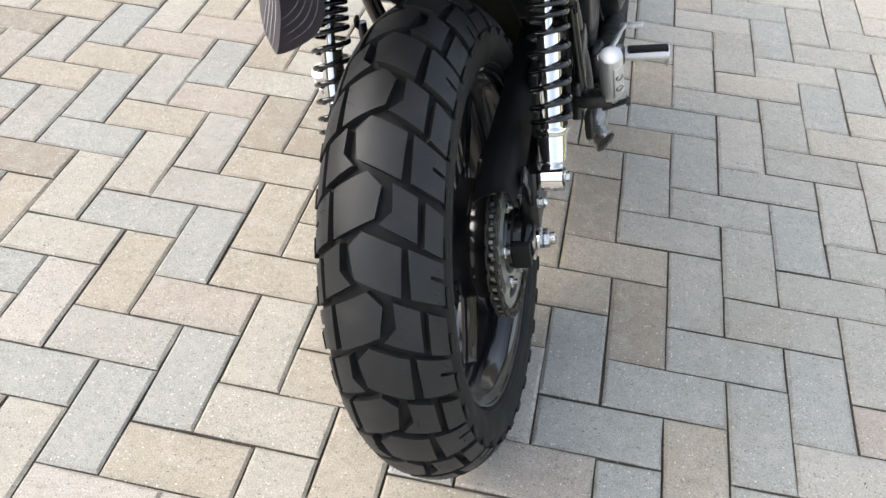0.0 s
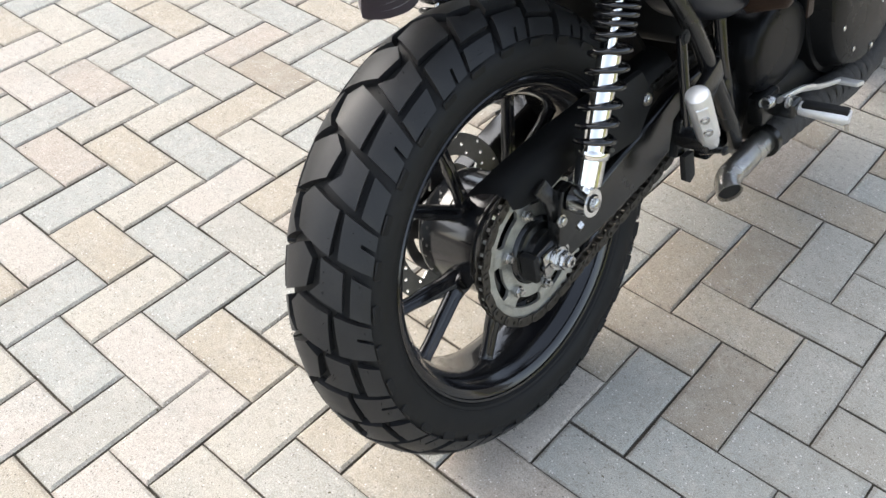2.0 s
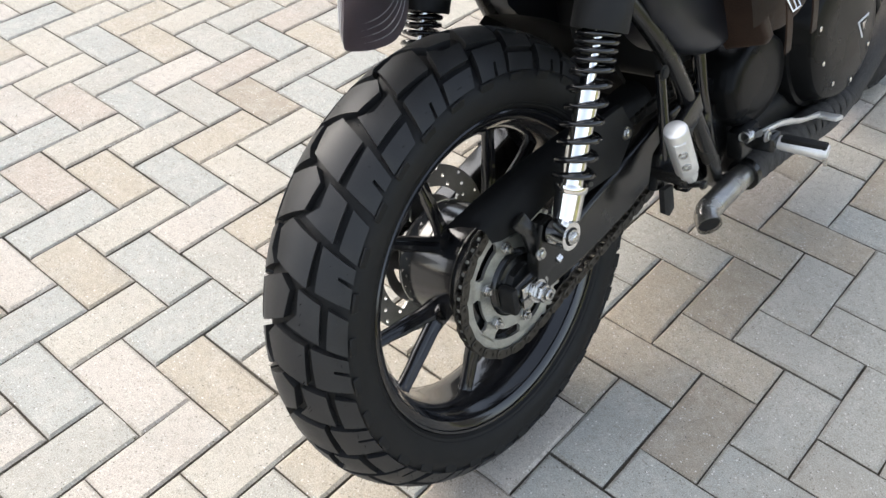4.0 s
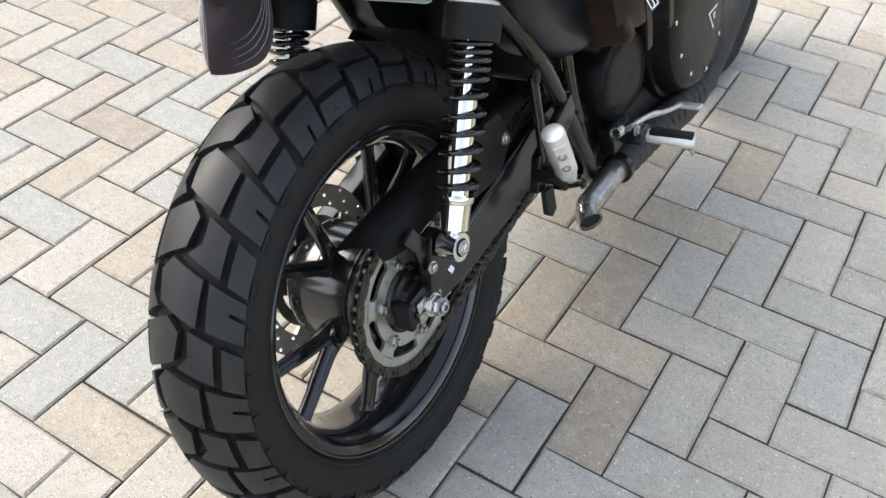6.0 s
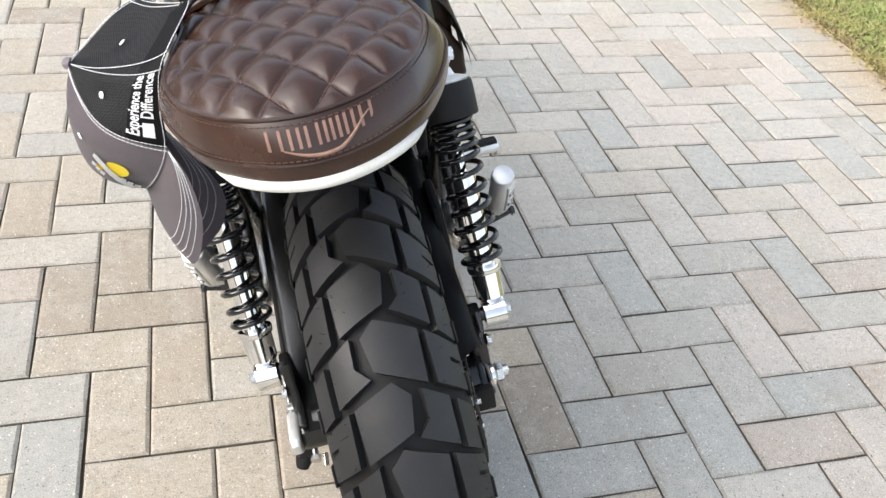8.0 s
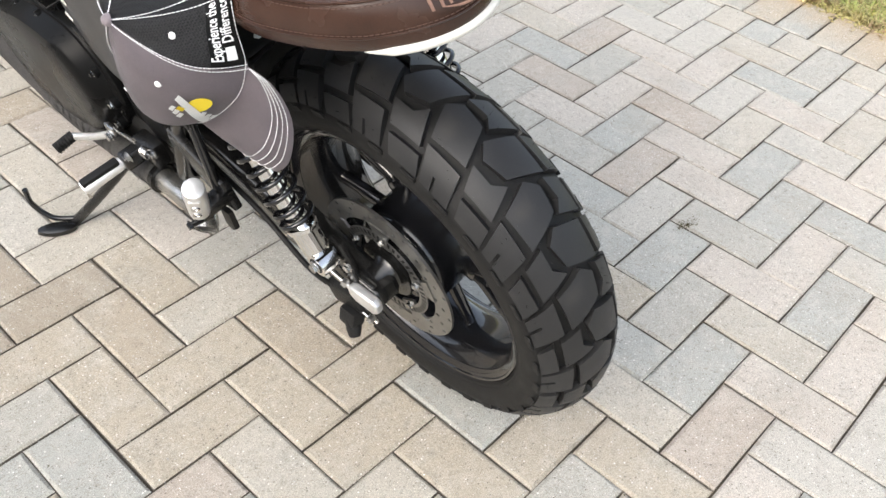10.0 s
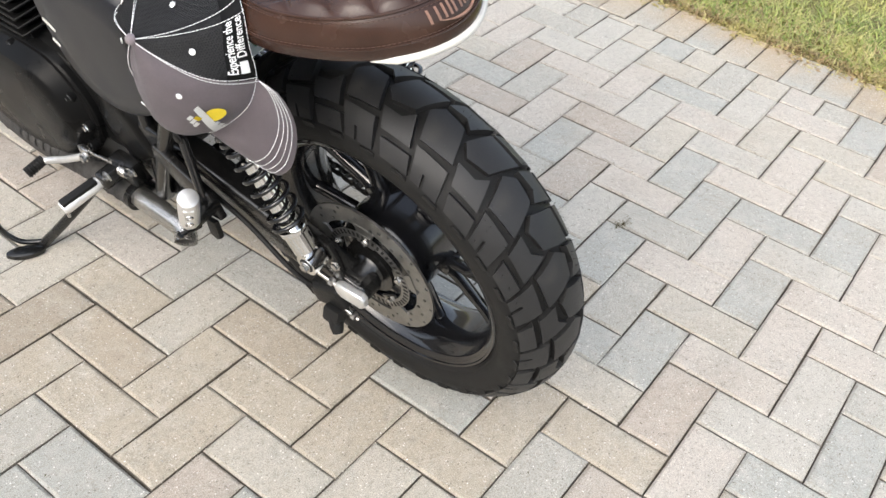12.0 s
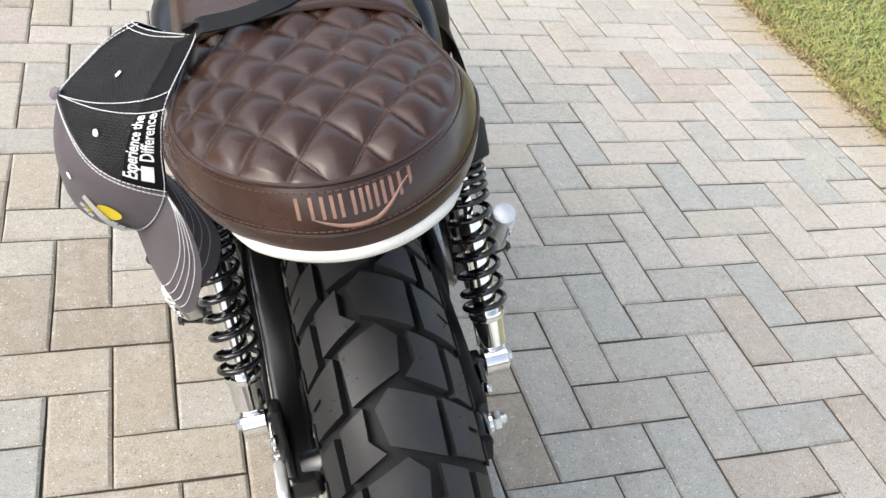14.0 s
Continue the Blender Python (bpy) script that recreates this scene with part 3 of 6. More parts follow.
def drilled_ring(x0, x1, radii, sectors, hole):
    """A flat ring in three bands of cells; in each sector one band's cell has a round hole through it."""
    bm = bmesh.new()
    step = 2 * math.pi / sectors

    def at(x, r, a):
        return bm.verts.new((x, r * math.cos(a), r * math.sin(a)))

    for q in range(sectors):
        for band, (r0, r1) in enumerate(zip(radii, radii[1:])):
            a0, a1, rm, am = q * step, (q + 1) * step, (r0 + r1) / 2, (q + 0.5) * step
            edge = [(r0, a0), (r0, am), (r0, a1), (rm, a1), (r1, a1), (r1, am), (r1, a0), (rm, a0)]
            outer = [[at(x, r, a) for r, a in edge] for x in (x0, x1)]
            if q % 3 != band:
                bm.faces.new(outer[0][::-1])
                bm.faces.new(outer[1])
                continue
            turn = [math.atan2(r * math.sin(a - am), r * math.cos(a - am) - rm) for r, a in edge]
            inner = [[bm.verts.new((x, *(Vector((rm + hole * math.cos(t), hole * math.sin(t))) @ Matrix.Rotation(-am, 2)))) for t in turn] for x in (x0, x1)]
            for k in range(8):
                j = (k + 1) % 8
                bm.faces.new((outer[1][k], outer[1][j], inner[1][j], inner[1][k]))
                bm.faces.new((outer[0][j], outer[0][k], inner[0][k], inner[0][j]))
                bm.faces.new((inner[0][k], inner[0][j], inner[1][j], inner[1][k]))
    bmesh.ops.remove_doubles(bm, verts=bm.verts[:], dist=1e-5)
    rims = [e for e in bm.edges if e.is_boundary and e.verts[0].co.x < (x0 + x1) / 2]
    top = {}
    for v in bm.verts:
        if v.co.x > (x0 + x1) / 2:
            top[(round(v.co.y, 5), round(v.co.z, 5))] = v
    for e in rims:
        a, b = e.verts
        c, d = (top.get((round(v.co.y, 5), round(v.co.z, 5))) for v in (b, a))
        if c and d:
            bm.faces.new((a, b, c, d))
    return bm


disc = part("brake_disc", shifted(drilled_ring(DISCX - 0.002, DISCX + 0.002, (0.095, 0.1058, 0.1167, 0.1275), 45, 0.0034), HUB.copy()), DISC, bike, "drilled steel brake disc with bare swept face", sharp=30)
for k in range(5):
    m = ring_pose(72 * k + 20, Matrix.Translation((DISCX, AXLE_Y, AXLE)))
    shape = [(0.058, -0.017), (0.075, -0.011), (0.097, -0.021), (0.097, 0.021), (0.075, 0.011), (0.058, 0.017)]
    part("disc_arm", shifted(slab(shape, -0.002, 0.002, 0), m), DISC, disc)
    part("disc_bolt", shifted(bolt((-0.002, 0.066, 0), -1, 0.0055, 0.006), m), STEEL, disc)
ring = [lathe([(DISCX - 0.0045, 0.066), (DISCX - 0.003, 0.066), (DISCX - 0.003, 0.082), (DISCX - 0.0045, 0.082)], 60, HUB.copy(), closed=True)]
part("sensor_ring", ring[0], DISC, disc, "slotted wheel-speed sensor ring")
slot = None
for k in range(48):
    m = ring_pose(7.5 * k)
    if slot is None:
        slot = part("sensor_slot", block((0.0006, 0.009, 0.0045), Matrix.Translation((DISCX - 0.0047, 0.0755, 0)), 0), MATT, disc)
        slot.matrix_basis = m
    else:
        share("sensor_slot", slot, disc, m)
part("disc_hub", lathe([(-0.062, 0), (-0.062, 0.050), (-0.082, 0.048), (-0.084, 0.030), (-0.09, 0.026), (-0.112, 0.024), (-0.112, 0)], 40, HUB.copy()), SATIN, bike)
caliper = part("brake_caliper", merged(block((0.034, 0.074, 0.046), Matrix.Translation((-0.116, 0.046, 0.258)) @ Matrix.Rotation(radians(-20), 4, "X"), 0.009, 3),
                                       block((0.026, 0.034, 0.030), Matrix.Translation((-0.138, 0.026, 0.236)) @ Matrix.Rotation(radians(20), 4, "Y"), 0.006, 2),
                                       tube([(-0.140, 0.024, 0.232), (-0.148, 0.016, 0.218), (-0.153, 0.011, 0.209)], [0.013, 0.012, 0.009], 14)), MATT, bike, "black rear brake caliper under the swingarm")
part("slide_pin", merged(rod((-0.127, 0.012, 0.248), (-0.127, -0.006, 0.245), 0.0045), hexnut(0.0075, 0.008, along((-0.127, -0.004, 0.2455), (-0.127, -0.012, 0.244)))), STEEL, caliper)
part("bleed_nipple", rod((-0.116, 0.010, 0.228), (-0.118, -0.006, 0.220), 0.004), STEEL, caliper)

# -- swingarm, axle, adjusters --
OUT = {1: 0.122, -1: 0.130}
for side in (1, -1):
    shape = [(-0.046, 0.313), (-0.049, 0.328), (-0.042, 0.342), (0.01, 0.351), (0.12, 0.380), (0.30, 0.424), (0.50, 0.43), (0.52, 0.40), (0.50, 0.372), (0.36, 0.355), (0.22, 0.318), (0.10, 0.303), (0.0, 0.302), (-0.038, 0.305)]
    arm = part("swingarm", slab(shape, side * (OUT[side] - (0.022 if side > 0 else 0.043)), side * OUT[side], 0.008, 3), SATIN, bike, "satin black box-section swingarm")
    if side > 0:
        part("adjuster_plate", shifted(slab([(-0.026, 0.297), (0.022, 0.299), (0.028, 0.314), (0.022, 0.331), (-0.026, 0.330)], (OUT[1] - 0.0005), (OUT[1] + 0.0055), 0.0015), BACK), STEEL, arm, "bare steel chain adjuster plate")
        part("axle_washer", lathe([((OUT[1] + d), r) for d, r in ((0.0045, 0), (0.0045, 0.0165), (0.0085, 0.0165), (0.0085, 0))], 28, HUB.copy()), CHROME, arm)
        part("axle_nut", merged(hexnut(0.0135, side * 0.012, HUB @ Matrix.Translation(((OUT[1] + 0.0085), 0, 0))), lathe([((OUT[1] + d), r) for d, r in ((0.020, 0.0085), (0.027, 0.0085), (0.0285, 0.007), (0.0285, 0.004), (0.022, 0.004), (0.022, 0))], 20, HUB.copy())), STEEL, arm)
        part("adjuster_bolt", shifted(merged(rod(((OUT[1] + 0.002), -0.03, 0.312), ((OUT[1] + 0.006), 0.02, 0.316), 0.0035), rod(((OUT[1] + 0.006), 0.02, 0.325), ((OUT[1] + 0.0075), 0.055, 0.338), 0.0028)), BACK), SATIN, arm)
        part("adjuster_nut", shifted(hexnut(0.0075, 0.009, along(((OUT[1] + 0.007), 0.045, 0.3345), ((OUT[1] + 0.0075), 0.055, 0.338))), BACK), STEEL, arm)
        part("end_cap", shifted(block((0.026, 0.012, 0.04), Matrix.Translation(((OUT[1] - 0.011), -0.036, 0.314)), 0.004), BACK), MATT, arm)
    else:
        adjuster = part("chain_adjuster", slab([(0.002, 0.320), (0.004, 0.336), (-0.006, 0.344), (-0.050, 0.346), (-0.057, 0.338), (-0.056, 0.322), (-0.048, 0.314), (-0.008, 0.313)], -0.1285, -0.1435, 0.005, 3), ALLOY, arm, "polished alloy chain adjuster block")
        part("adjuster_bolt", merged(rod((-0.137, 0.000, 0.330), (-0.139, 0.052, 0.343), 0.0045), hexnut(0.0075, 0.009, along((-0.1375, 0.008, 0.332), (-0.139, 0.052, 0.343)))), STEEL, adjuster)
        part("torque_link", block((0.010, 0.056, 0.008), Matrix.Translation((-0.122, -0.010, 0.352)) @ Matrix.Rotation(radians(6), 4, "X"), 0.003, 2), SATIN, arm)
    part("shock_lug", slab([(-0.012, 0.33), (0.0, 0.385), (0.012, 0.415), (0.032, 0.418), (0.044, 0.40), (0.052, 0.35)], side * (OUT[side] - 0.012), side * 0.132, 0.004), SATIN, arm)
    part("lug_bolt", bolt((side * 0.132, -0.001, 0.379), side, 0.0065, 0.007), STEEL, arm)
bm = bmesh.new()
rows = []
for y, z, low, skew in ((-0.110, 0.461, 0.431, 0.040), (-0.085, 0.465, 0.425, 0.030), (-0.045, 0.470, 0.421, 0.018), (0.0, 0.475, 0.421, 0.006), (0.05, 0.478, 0.430, 0.0), (0.10, 0.479, 0.440, 0.0), (0.18, 0.481, 0.452, 0.0), (0.30, 0.486, 0.465, 0.0)):
    rows.append([bm.verts.new((x, y + skew * (x - 0.075) / 0.042, h)) for x, h in ((0.073, z - 0.008), (0.076, z), (0.092, z + 0.001), (0.106, z - 0.004), (0.113, z - 0.013), (0.117, low))])
for a, b in zip(rows, rows[1:]):
    for k in range(5):
        bm.faces.new((a[k], a[k + 1], b[k + 1], b[k]))
bmesh.ops.solidify(bm, geom=bm.faces[:], thickness=0.003)
guard = part("chain_guard", bm, MATT, bike, "matt black plastic chain guard over the sprocket")
part("guard_stay", slab([(-0.035, 0.435), (-0.012, 0.445), (0.004, 0.42), (0.010, 0.385), (-0.002, 0.372), (-0.012, 0.385), (-0.018, 0.412)], 0.119, 0.126, 0.002), SATIN, guard)
part("guard_bracket", slab([(0.12, 0.40), (0.20, 0.395), (0.245, 0.44), (0.22, 0.49), (0.15, 0.49), (0.12, 0.45)], 0.108, 0.122, 0.006), MATT, guard)
part("guard_bolt", bolt((0.1225, 0.222, 0.446), 1, 0.007, 0.006), STEEL, guard)


# -- twin shock absorbers --
def helix(a, b, coils_at, r, wire, seg=10):
    a, b = Vector(a), Vector(b)
    d = (b - a).normalized()
    u = d.orthogonal().normalized()
    w = d.cross(u)
    pts = []
    n = 20
    turns = len(coils_at) - 1
    for k in range(turns * n + 1):
        i, f = divmod(k, n)
        h = coils_at[min(i, turns)] if f == 0 else coils_at[i] + (coils_at[i + 1] - coils_at[i]) * f / n
        ang = 2 * math.pi * k / n
        pts.append(a + d * ((b - a).length * h) + (u * math.cos(ang) + w * math.sin(ang)) * r)
    return tube(pts, wire, seg)


for side in (1, -1):
    low, top = Vector((side * 0.1515, 0.026, 0.400 if side > 0 else 0.393)), Vector((side * 0.150, 0.172, 0.700))
    shock = new("shock_absorber")
    shock.parent = bike
    tagged(shock, "chrome twin shock absorber with a black progressive coil spring")
    ax = along(low, top)
    L = (top - low).length
    part("lower_eye", lathe([(-0.014, 0.009), (-0.014, 0.019), (0.014, 0.019), (0.014, 0.009)], 28, Matrix.Translation(low), closed=True), CHROME, shock)
    part("lower_bush", lathe([(-0.0145, 0), (-0.0145, 0.0125), (0.0145, 0.0125), (0.0145, 0)], 24, Matrix.Translation(low)), RUBBER, shock)
    part("lower_bolt", bolt(low + Vector((side * 0.0145, 0, 0)), side, 0.0075, 0.008), STEEL, shock)
    part("lower_body", lathe([(0.012, 0.0), (0.012, 0.011), (0.018, 0.0135), (0.022, 0.0185), (0.055, 0.0192), (0.057, 0.0215), (0.063, 0.0225), (0.0655, 0.022), (0.0655, 0.0)], 32, ax), CHROME, shock)
    part("damper_tube", lathe([(0.065, 0.0), (0.065, 0.0152), (0.186, 0.0152), (0.188, 0.013), (0.188, 0.0)], 28, ax), CHROME, shock)
    part("damper_rod", lathe([(0.186, 0.0), (0.186, 0.0065), (0.29, 0.0065), (0.29, 0.0)], 20, ax), CHROME, shock)
    hs = [0.205, 0.246, 0.318, 0.386, 0.453, 0.52, 0.59, 0.645, 0.678, 0.711, 0.741, 0.77, 0.798, 0.82]
    part("spring", helix(low, top, hs, 0.0248, 0.0037), GLOSS, shock, "gloss black coil spring")
    part("dust_shroud", lathe([(0.258, 0.031), (0.258, 0.0355), (0.261, 0.0362), (0.298, 0.0362), (0.301, 0.034), (0.301, 0.0)], 40, ax), MATT, shock, "matt black spring shroud")
    part("top_flange", lathe([(0.301, 0.0), (0.301, 0.0315), (0.3035, 0.032), (0.3055, 0.029), (0.309, 0.017), (0.318, 0.0135), (0.318, 0)], 36, ax), ALLOY if side > 0 else SATIN, shock)
    part("top_eye", lathe([(-0.011, 0.010), (-0.011, 0.0185), (0.011, 0.0185), (0.011, 0.010)], 28, Matrix.Translation(top), closed=True), ALLOY if side > 0 else SATIN, shock)
    part("top_bush", lathe([(-0.0115, 0), (-0.0115, 0.012), (0.0115, 0.012), (0.0115, 0)], 24, Matrix.Translation(top)), RUBBER, shock)
    part("top_bolt", bolt(top + Vector((side * 0.0115, 0, 0)), side, 0.008, 0.009), CHROME, shock)
    part("mount_stud", rod(top, (side * 0.11, 0.172, 0.700), 0.009), SATIN, shock)
    part("lower_stud", rod(low, (side * 0.12, 0.026, 0.400), 0.009), SATIN, shock)

# -- frame tubes --
frame_part = new("frame_tubes")
frame_part.parent = bike
for side in (1, -1):
    part("rear_down_tube", tube(smooth_path([(side * 0.112, 0.16, 0.712), (side * 0.125, 0.21, 0.665), (side * 0.148, 0.285, 0.55), (side * 0.15, 0.345, 0.44), (side * 0.148, 0.415, 0.30), (side * 0.13, 0.44, 0.262)], 5), 0.0135, 14), SATIN, frame_part)
    part("seat_rail", tube(smooth_path([(side * 0.085, 0.13, 0.760), (side * 0.09, 0.16, 0.756), (side * 0.105, 0.30, 0.725), (side * 0.11, 0.70, 0.70)], 5), 0.0115, 14), SATIN, frame_part)
    part("upright_tube", tube([(side * 0.108, 0.425, 0.66), (side * 0.118, 0.435, 0.42), (side * 0.122, 0.46, 0.29)], 0.0115, 14), GLOSS, frame_part)
    part("cradle_tube", tube(smooth_path([(side * 0.13, 0.44, 0.262), (side * 0.12, 0.52, 0.215), (side * 0.11, 0.75, 0.19), (side * 0.10, 1.02, 0.24)], 5), 0.013, 12), SATIN, frame_part)
    part("gusset", slab([(0.37, 0.27), (0.48, 0.27), (0.52, 0.33), (0.50, 0.40), (0.42, 0.38)], side * 0.10, side * 0.13, 0.006), SATIN, frame_part)
part("cross_tube", rod((-0.12, 0.44, 0.265), (0.12, 0.44, 0.265), 0.014), SATIN, frame_part)

# -- inner mudguard, battery box and wiring behind the wheel --
bm = bmesh.new()
rows = []
for k in range(10):
    a = radians(20 + 4.2 * k)
    rows.append([bm.verts.new((x, r * math.cos(a), AXLE + r * math.sin(a))) for x, r in ((-0.082, 0.325), (-0.075, 0.338), (-0.03, 0.345), (0.03, 0.345), (0.075, 0.338), (0.082, 0.325))])
for a, b in zip(rows, rows[1:]):
    for k in range(5):
        bm.faces.new((a[k], a[k + 1], b[k + 1], b[k]))
bmesh.ops.solidify(bm, geom=bm.faces[:], thickness=0.003)
part("inner_mudguard", bm, MATT, bike, "matt black inner mudguard above the tyre")
part("battery_box", block((0.20, 0.16, 0.20), Matrix.Translation((0, 0.44, 0.56)), 0.02, 3), MATT, bike)
part("under_tray", block((0.16, 0.16, 0.03), Matrix.Translation((0, 0.36, 0.725)), 0.008), MATT, bike)
part("wiring_loom", tube(smooth_path([(0.085, 0.215, 0.715), (0.095, 0.235, 0.71), (0.10, 0.26, 0.70), (0.12, 0.30, 0.70)], 5), 0.006, 8), RUBBER, bike)
part("brake_hose", tube(smooth_path([(-0.115, 0.06, 0.235), (-0.14, 0.10, 0.29), (-0.138, 0.20, 0.35), (-0.135, 0.34, 0.40), (-0.10, 0.48, 0.43)], 6), 0.0045, 8), RUBBER, bike)

# -- number plate tucked under the seat --
plate = new("number_plate")
plate.parent = bike
tagged(plate, "small white number plate with green characters under the seat")
PM = Matrix.Translation((0.011, 0.183, 0.689)) @ Matrix.Rotation(radians(-70), 4, "X")
# The outline is drawn across and up the sheet; its upper corners are cut away.
PLATE_FLAT = PM @ Matrix.Rotation(radians(90), 4, "Z")
part("plate_sheet", shifted(slab([(0.086, -0.044), (-0.080, -0.044), (-0.085, -0.039), (-0.060, 0.000), (-0.054, 0.005), (0.026, 0.007), (0.032, 0.002), (0.036, -0.014), (0.074, -0.022), (0.090, -0.039)], -0.001, 0.001, 0.0004, 1), PLATE_FLAT), PLATE, plate)
for k in range(7):
    for u in (-0.0035, 0.0035):
        part("character_bar", block((0.0026, 0.0012, 0.0155), PM @ Matrix.Translation((-0.068 + 0.0215 * k + u, -0.0015, -0.0275)), 0.0003, 1), PLATE_INK, plate)
part("sticker", block((0.019, 0.001, 0.012), PM @ Matrix.Translation((0.016, -0.0016, -0.008)), 0.0003, 1), YELLOW, plate)
part("sticker", block((0.010, 0.001, 0.008), PM @ Matrix.Translation((-0.018, -0.0016, -0.015)), 0.0003, 1), RED, plate, "small red sticker")
part("reflector", shifted(lathe([(0, 0), (0, 0.0135), (0.007, 0.0135), (0.011, 0.009), (0.012, 0)], 20, Matrix.Rotation(radians(-90), 4, "Z")), PM @ Matrix.Translation((0.042, -0.001, -0.008)) @ Matrix.Diagonal((1.15, 1, 0.85, 1))), RED, plate, "oval red reflector")

# -- engine and side covers --
engine = new("engine")
engine.parent = bike
tagged(engine, "matt black parallel-twin engine cases")


def case_cover(name, outline, x_in, x_out, bolts):
    """A flanged engine cover: flat rim with bolts on small bosses, and a domed middle."""
    cy, cz = sum(p[0] for p in outline) / len(outline), sum(p[1] for p in outline) / len(outline)
    pts = smooth_path([(0, y, z) for y, z in outline] + [(0, *outline[0])], 5)[:-1]
    bm = bmesh.new()
    rings = []
    for f, k in ((0.0, 1.0), (0.52, 1.0), (0.57, 0.985), (0.58, 0.92), (0.62, 0.905), (0.86, 0.87), (0.95, 0.83), (1.0, 0.75), (1.02, 0.4), (1.02, 0.15)):
        rings.append([bm.verts.new((x_in + (x_out - x_in) * f, cy + (p.y - cy) * k, cz + (p.z - cz) * k)) for p in pts])
    n = len(pts)
    for a, b in zip(rings, rings[1:]):
        for s in range(n):
            bm.faces.new((a[s], a[(s + 1) % n], b[(s + 1) % n], b[s]))
    bm.faces.new(rings[0])
    bm.faces.new(rings[-1])
    cover = part(name, bm, COVER, engine, "", sharp=32)
    side = 1 if x_out > 0 else -1
    x_rim = x_in + (x_out - x_in) * 0.58
    for y, z in bolts:
        x = x_rim + side * 0.012
        part("bolt_boss", lathe([(x_in, 0), (x_in, 0.0145), (x - side * 0.002, 0.0125), (x, 0.0105), (x, 0.0)], 18, Matrix.Translation((0, y, z))), COVER, cover)
        part("case_bolt", bolt((x, y, z), side, 0.0065, 0.006), CHROME, cover)
    return cover


def pod(outline, x_in, x_out, inset=0.02, mat=COVER, name="cover", parent=engine, label=""):
    """A bulging cover: the outline swells outwards in rounded steps."""
    cy, cz = sum(p[0] for p in outline) / len(outline), sum(p[1] for p in outline) / len(outline)
    pts = smooth_path([(0, y, z) for y, z in outline] + [(0, *outline[0])], 5)[:-1]
    bm = bmesh.new()
    rings = []
    for f, k in ((0.0, 1.0), (0.55, 1.0), (0.78, 0.975), (0.92, 0.93), (1.0, 0.86), (1.03, 0.6), (1.035, 0.3)):
        rings.append([bm.verts.new((x_in + (x_out - x_in) * f, cy + (p.y - cy) * k, cz + (p.z - cz) * k)) for p in pts])
    n = len(pts)
    for a, b in zip(rings, rings[1:]):
        for s in range(n):
            bm.faces.new((a[s], a[(s + 1) % n], b[(s + 1) % n], b[s]))
    bm.faces.new(rings[0])
    bm.faces.new(rings[-1])
    return part(name, bm, mat, parent, label, sharp=50)


part("crankcase", block((0.25, 0.46, 0.27), Matrix.Translation((0, 0.76, 0.37)), 0.03, 3), COVER, engine)
part("cylinder_block", block((0.26, 0.22, 0.16), Matrix.Translation((0, 0.80, 0.57)), 0.012, 2), COVER, engine)
for k in range(8):
    part("cooling_fin", block((0.30, 0.25, 0.005), Matrix.Translation((0, 0.80, 0.52 + 0.017 * k)), 0.0018, 1), COVER, engine)
clutch = case_cover("clutch_cover", [(0.655, 0.42), (0.665, 0.47), (0.72, 0.505), (0.82, 0.505), (0.92, 0.465), (0.98, 0.40), (0.985, 0.33), (0.945, 0.262), (0.845, 0.232), (0.74, 0.258), (0.69, 0.30), (0.662, 0.36)], 0.10, 0.185,
                    [(0.690, 0.435), (0.702, 0.352), (0.748, 0.290), (0.83, 0.252), (0.73, 0.485), (0.83, 0.488), (0.915, 0.445), (0.962, 0.37), (0.935, 0.285)])
for y, z in ((0.705, 0.424), (0.725, 0.354), (0.770, 0.298), (0.755, 0.466), (0.86, 0.462), (0.925, 0.40), (0.92, 0.315), (0.85, 0.272)):
    part("bolt_pocket", lathe([(0.150, 0), (0.150, 0.0125), (0.1845, 0.0125), (0.1855, 0.0105), (0.1835, 0.0085), (0.1835, 0)], 18, Matrix.Translation((0, y, z))), MATT, clutch)
    part("case_bolt", bolt((0.1830, y, z), 1, 0.0052, 0.004), CHROME, clutch)
badge = part("badge", slab([(0.860, 0.378), (0.908, 0.380), (0.884, 0.340)], 0.186, 0.188, 0.0005, 1), WHITE, clutch, "small white triangular badge")
part("badge_face", slab([(0.8655, 0.3755), (0.9025, 0.3765), (0.884, 0.3455)], 0.1882, 0.1888, 0.0002, 1), COVER, badge)
part("badge_mark", slab([(0.876, 0.372), (0.893, 0.3725), (0.884, 0.356)], 0.1889, 0.1893, 0.0001, 1), STEEL, badge)
pod([(0.456, 0.405), (0.486, 0.455), (0.572, 0.466), (0.645, 0.425), (0.65, 0.36), (0.60, 0.322), (0.52, 0.320), (0.468, 0.355)], 0.10, 0.155, name="sprocket_cover")
part("lower_case", block((0.27, 0.40, 0.10), Matrix.Translation((0, 0.72, 0.265)), 0.03, 3), MATT, engine)
alternator = case_cover("alternator_cover", [(0.60, 0.30), (0.576, 0.37), (0.588, 0.435), (0.645, 0.487), (0.75, 0.492), (0.84, 0.476), (0.92, 0.450), (1.0, 0.392), (1.012, 0.30), (0.95, 0.22), (0.83, 0.195), (0.70, 0.222), (0.64, 0.256)], -0.09, -0.178,
                        [(0.906, 0.432), (0.83, 0.455), (0.746, 0.470), (0.664, 0.462), (0.612, 0.418), (0.598, 0.355), (0.618, 0.296), (0.68, 0.245), (0.80, 0.212), (0.93, 0.225), (0.985, 0.30)])
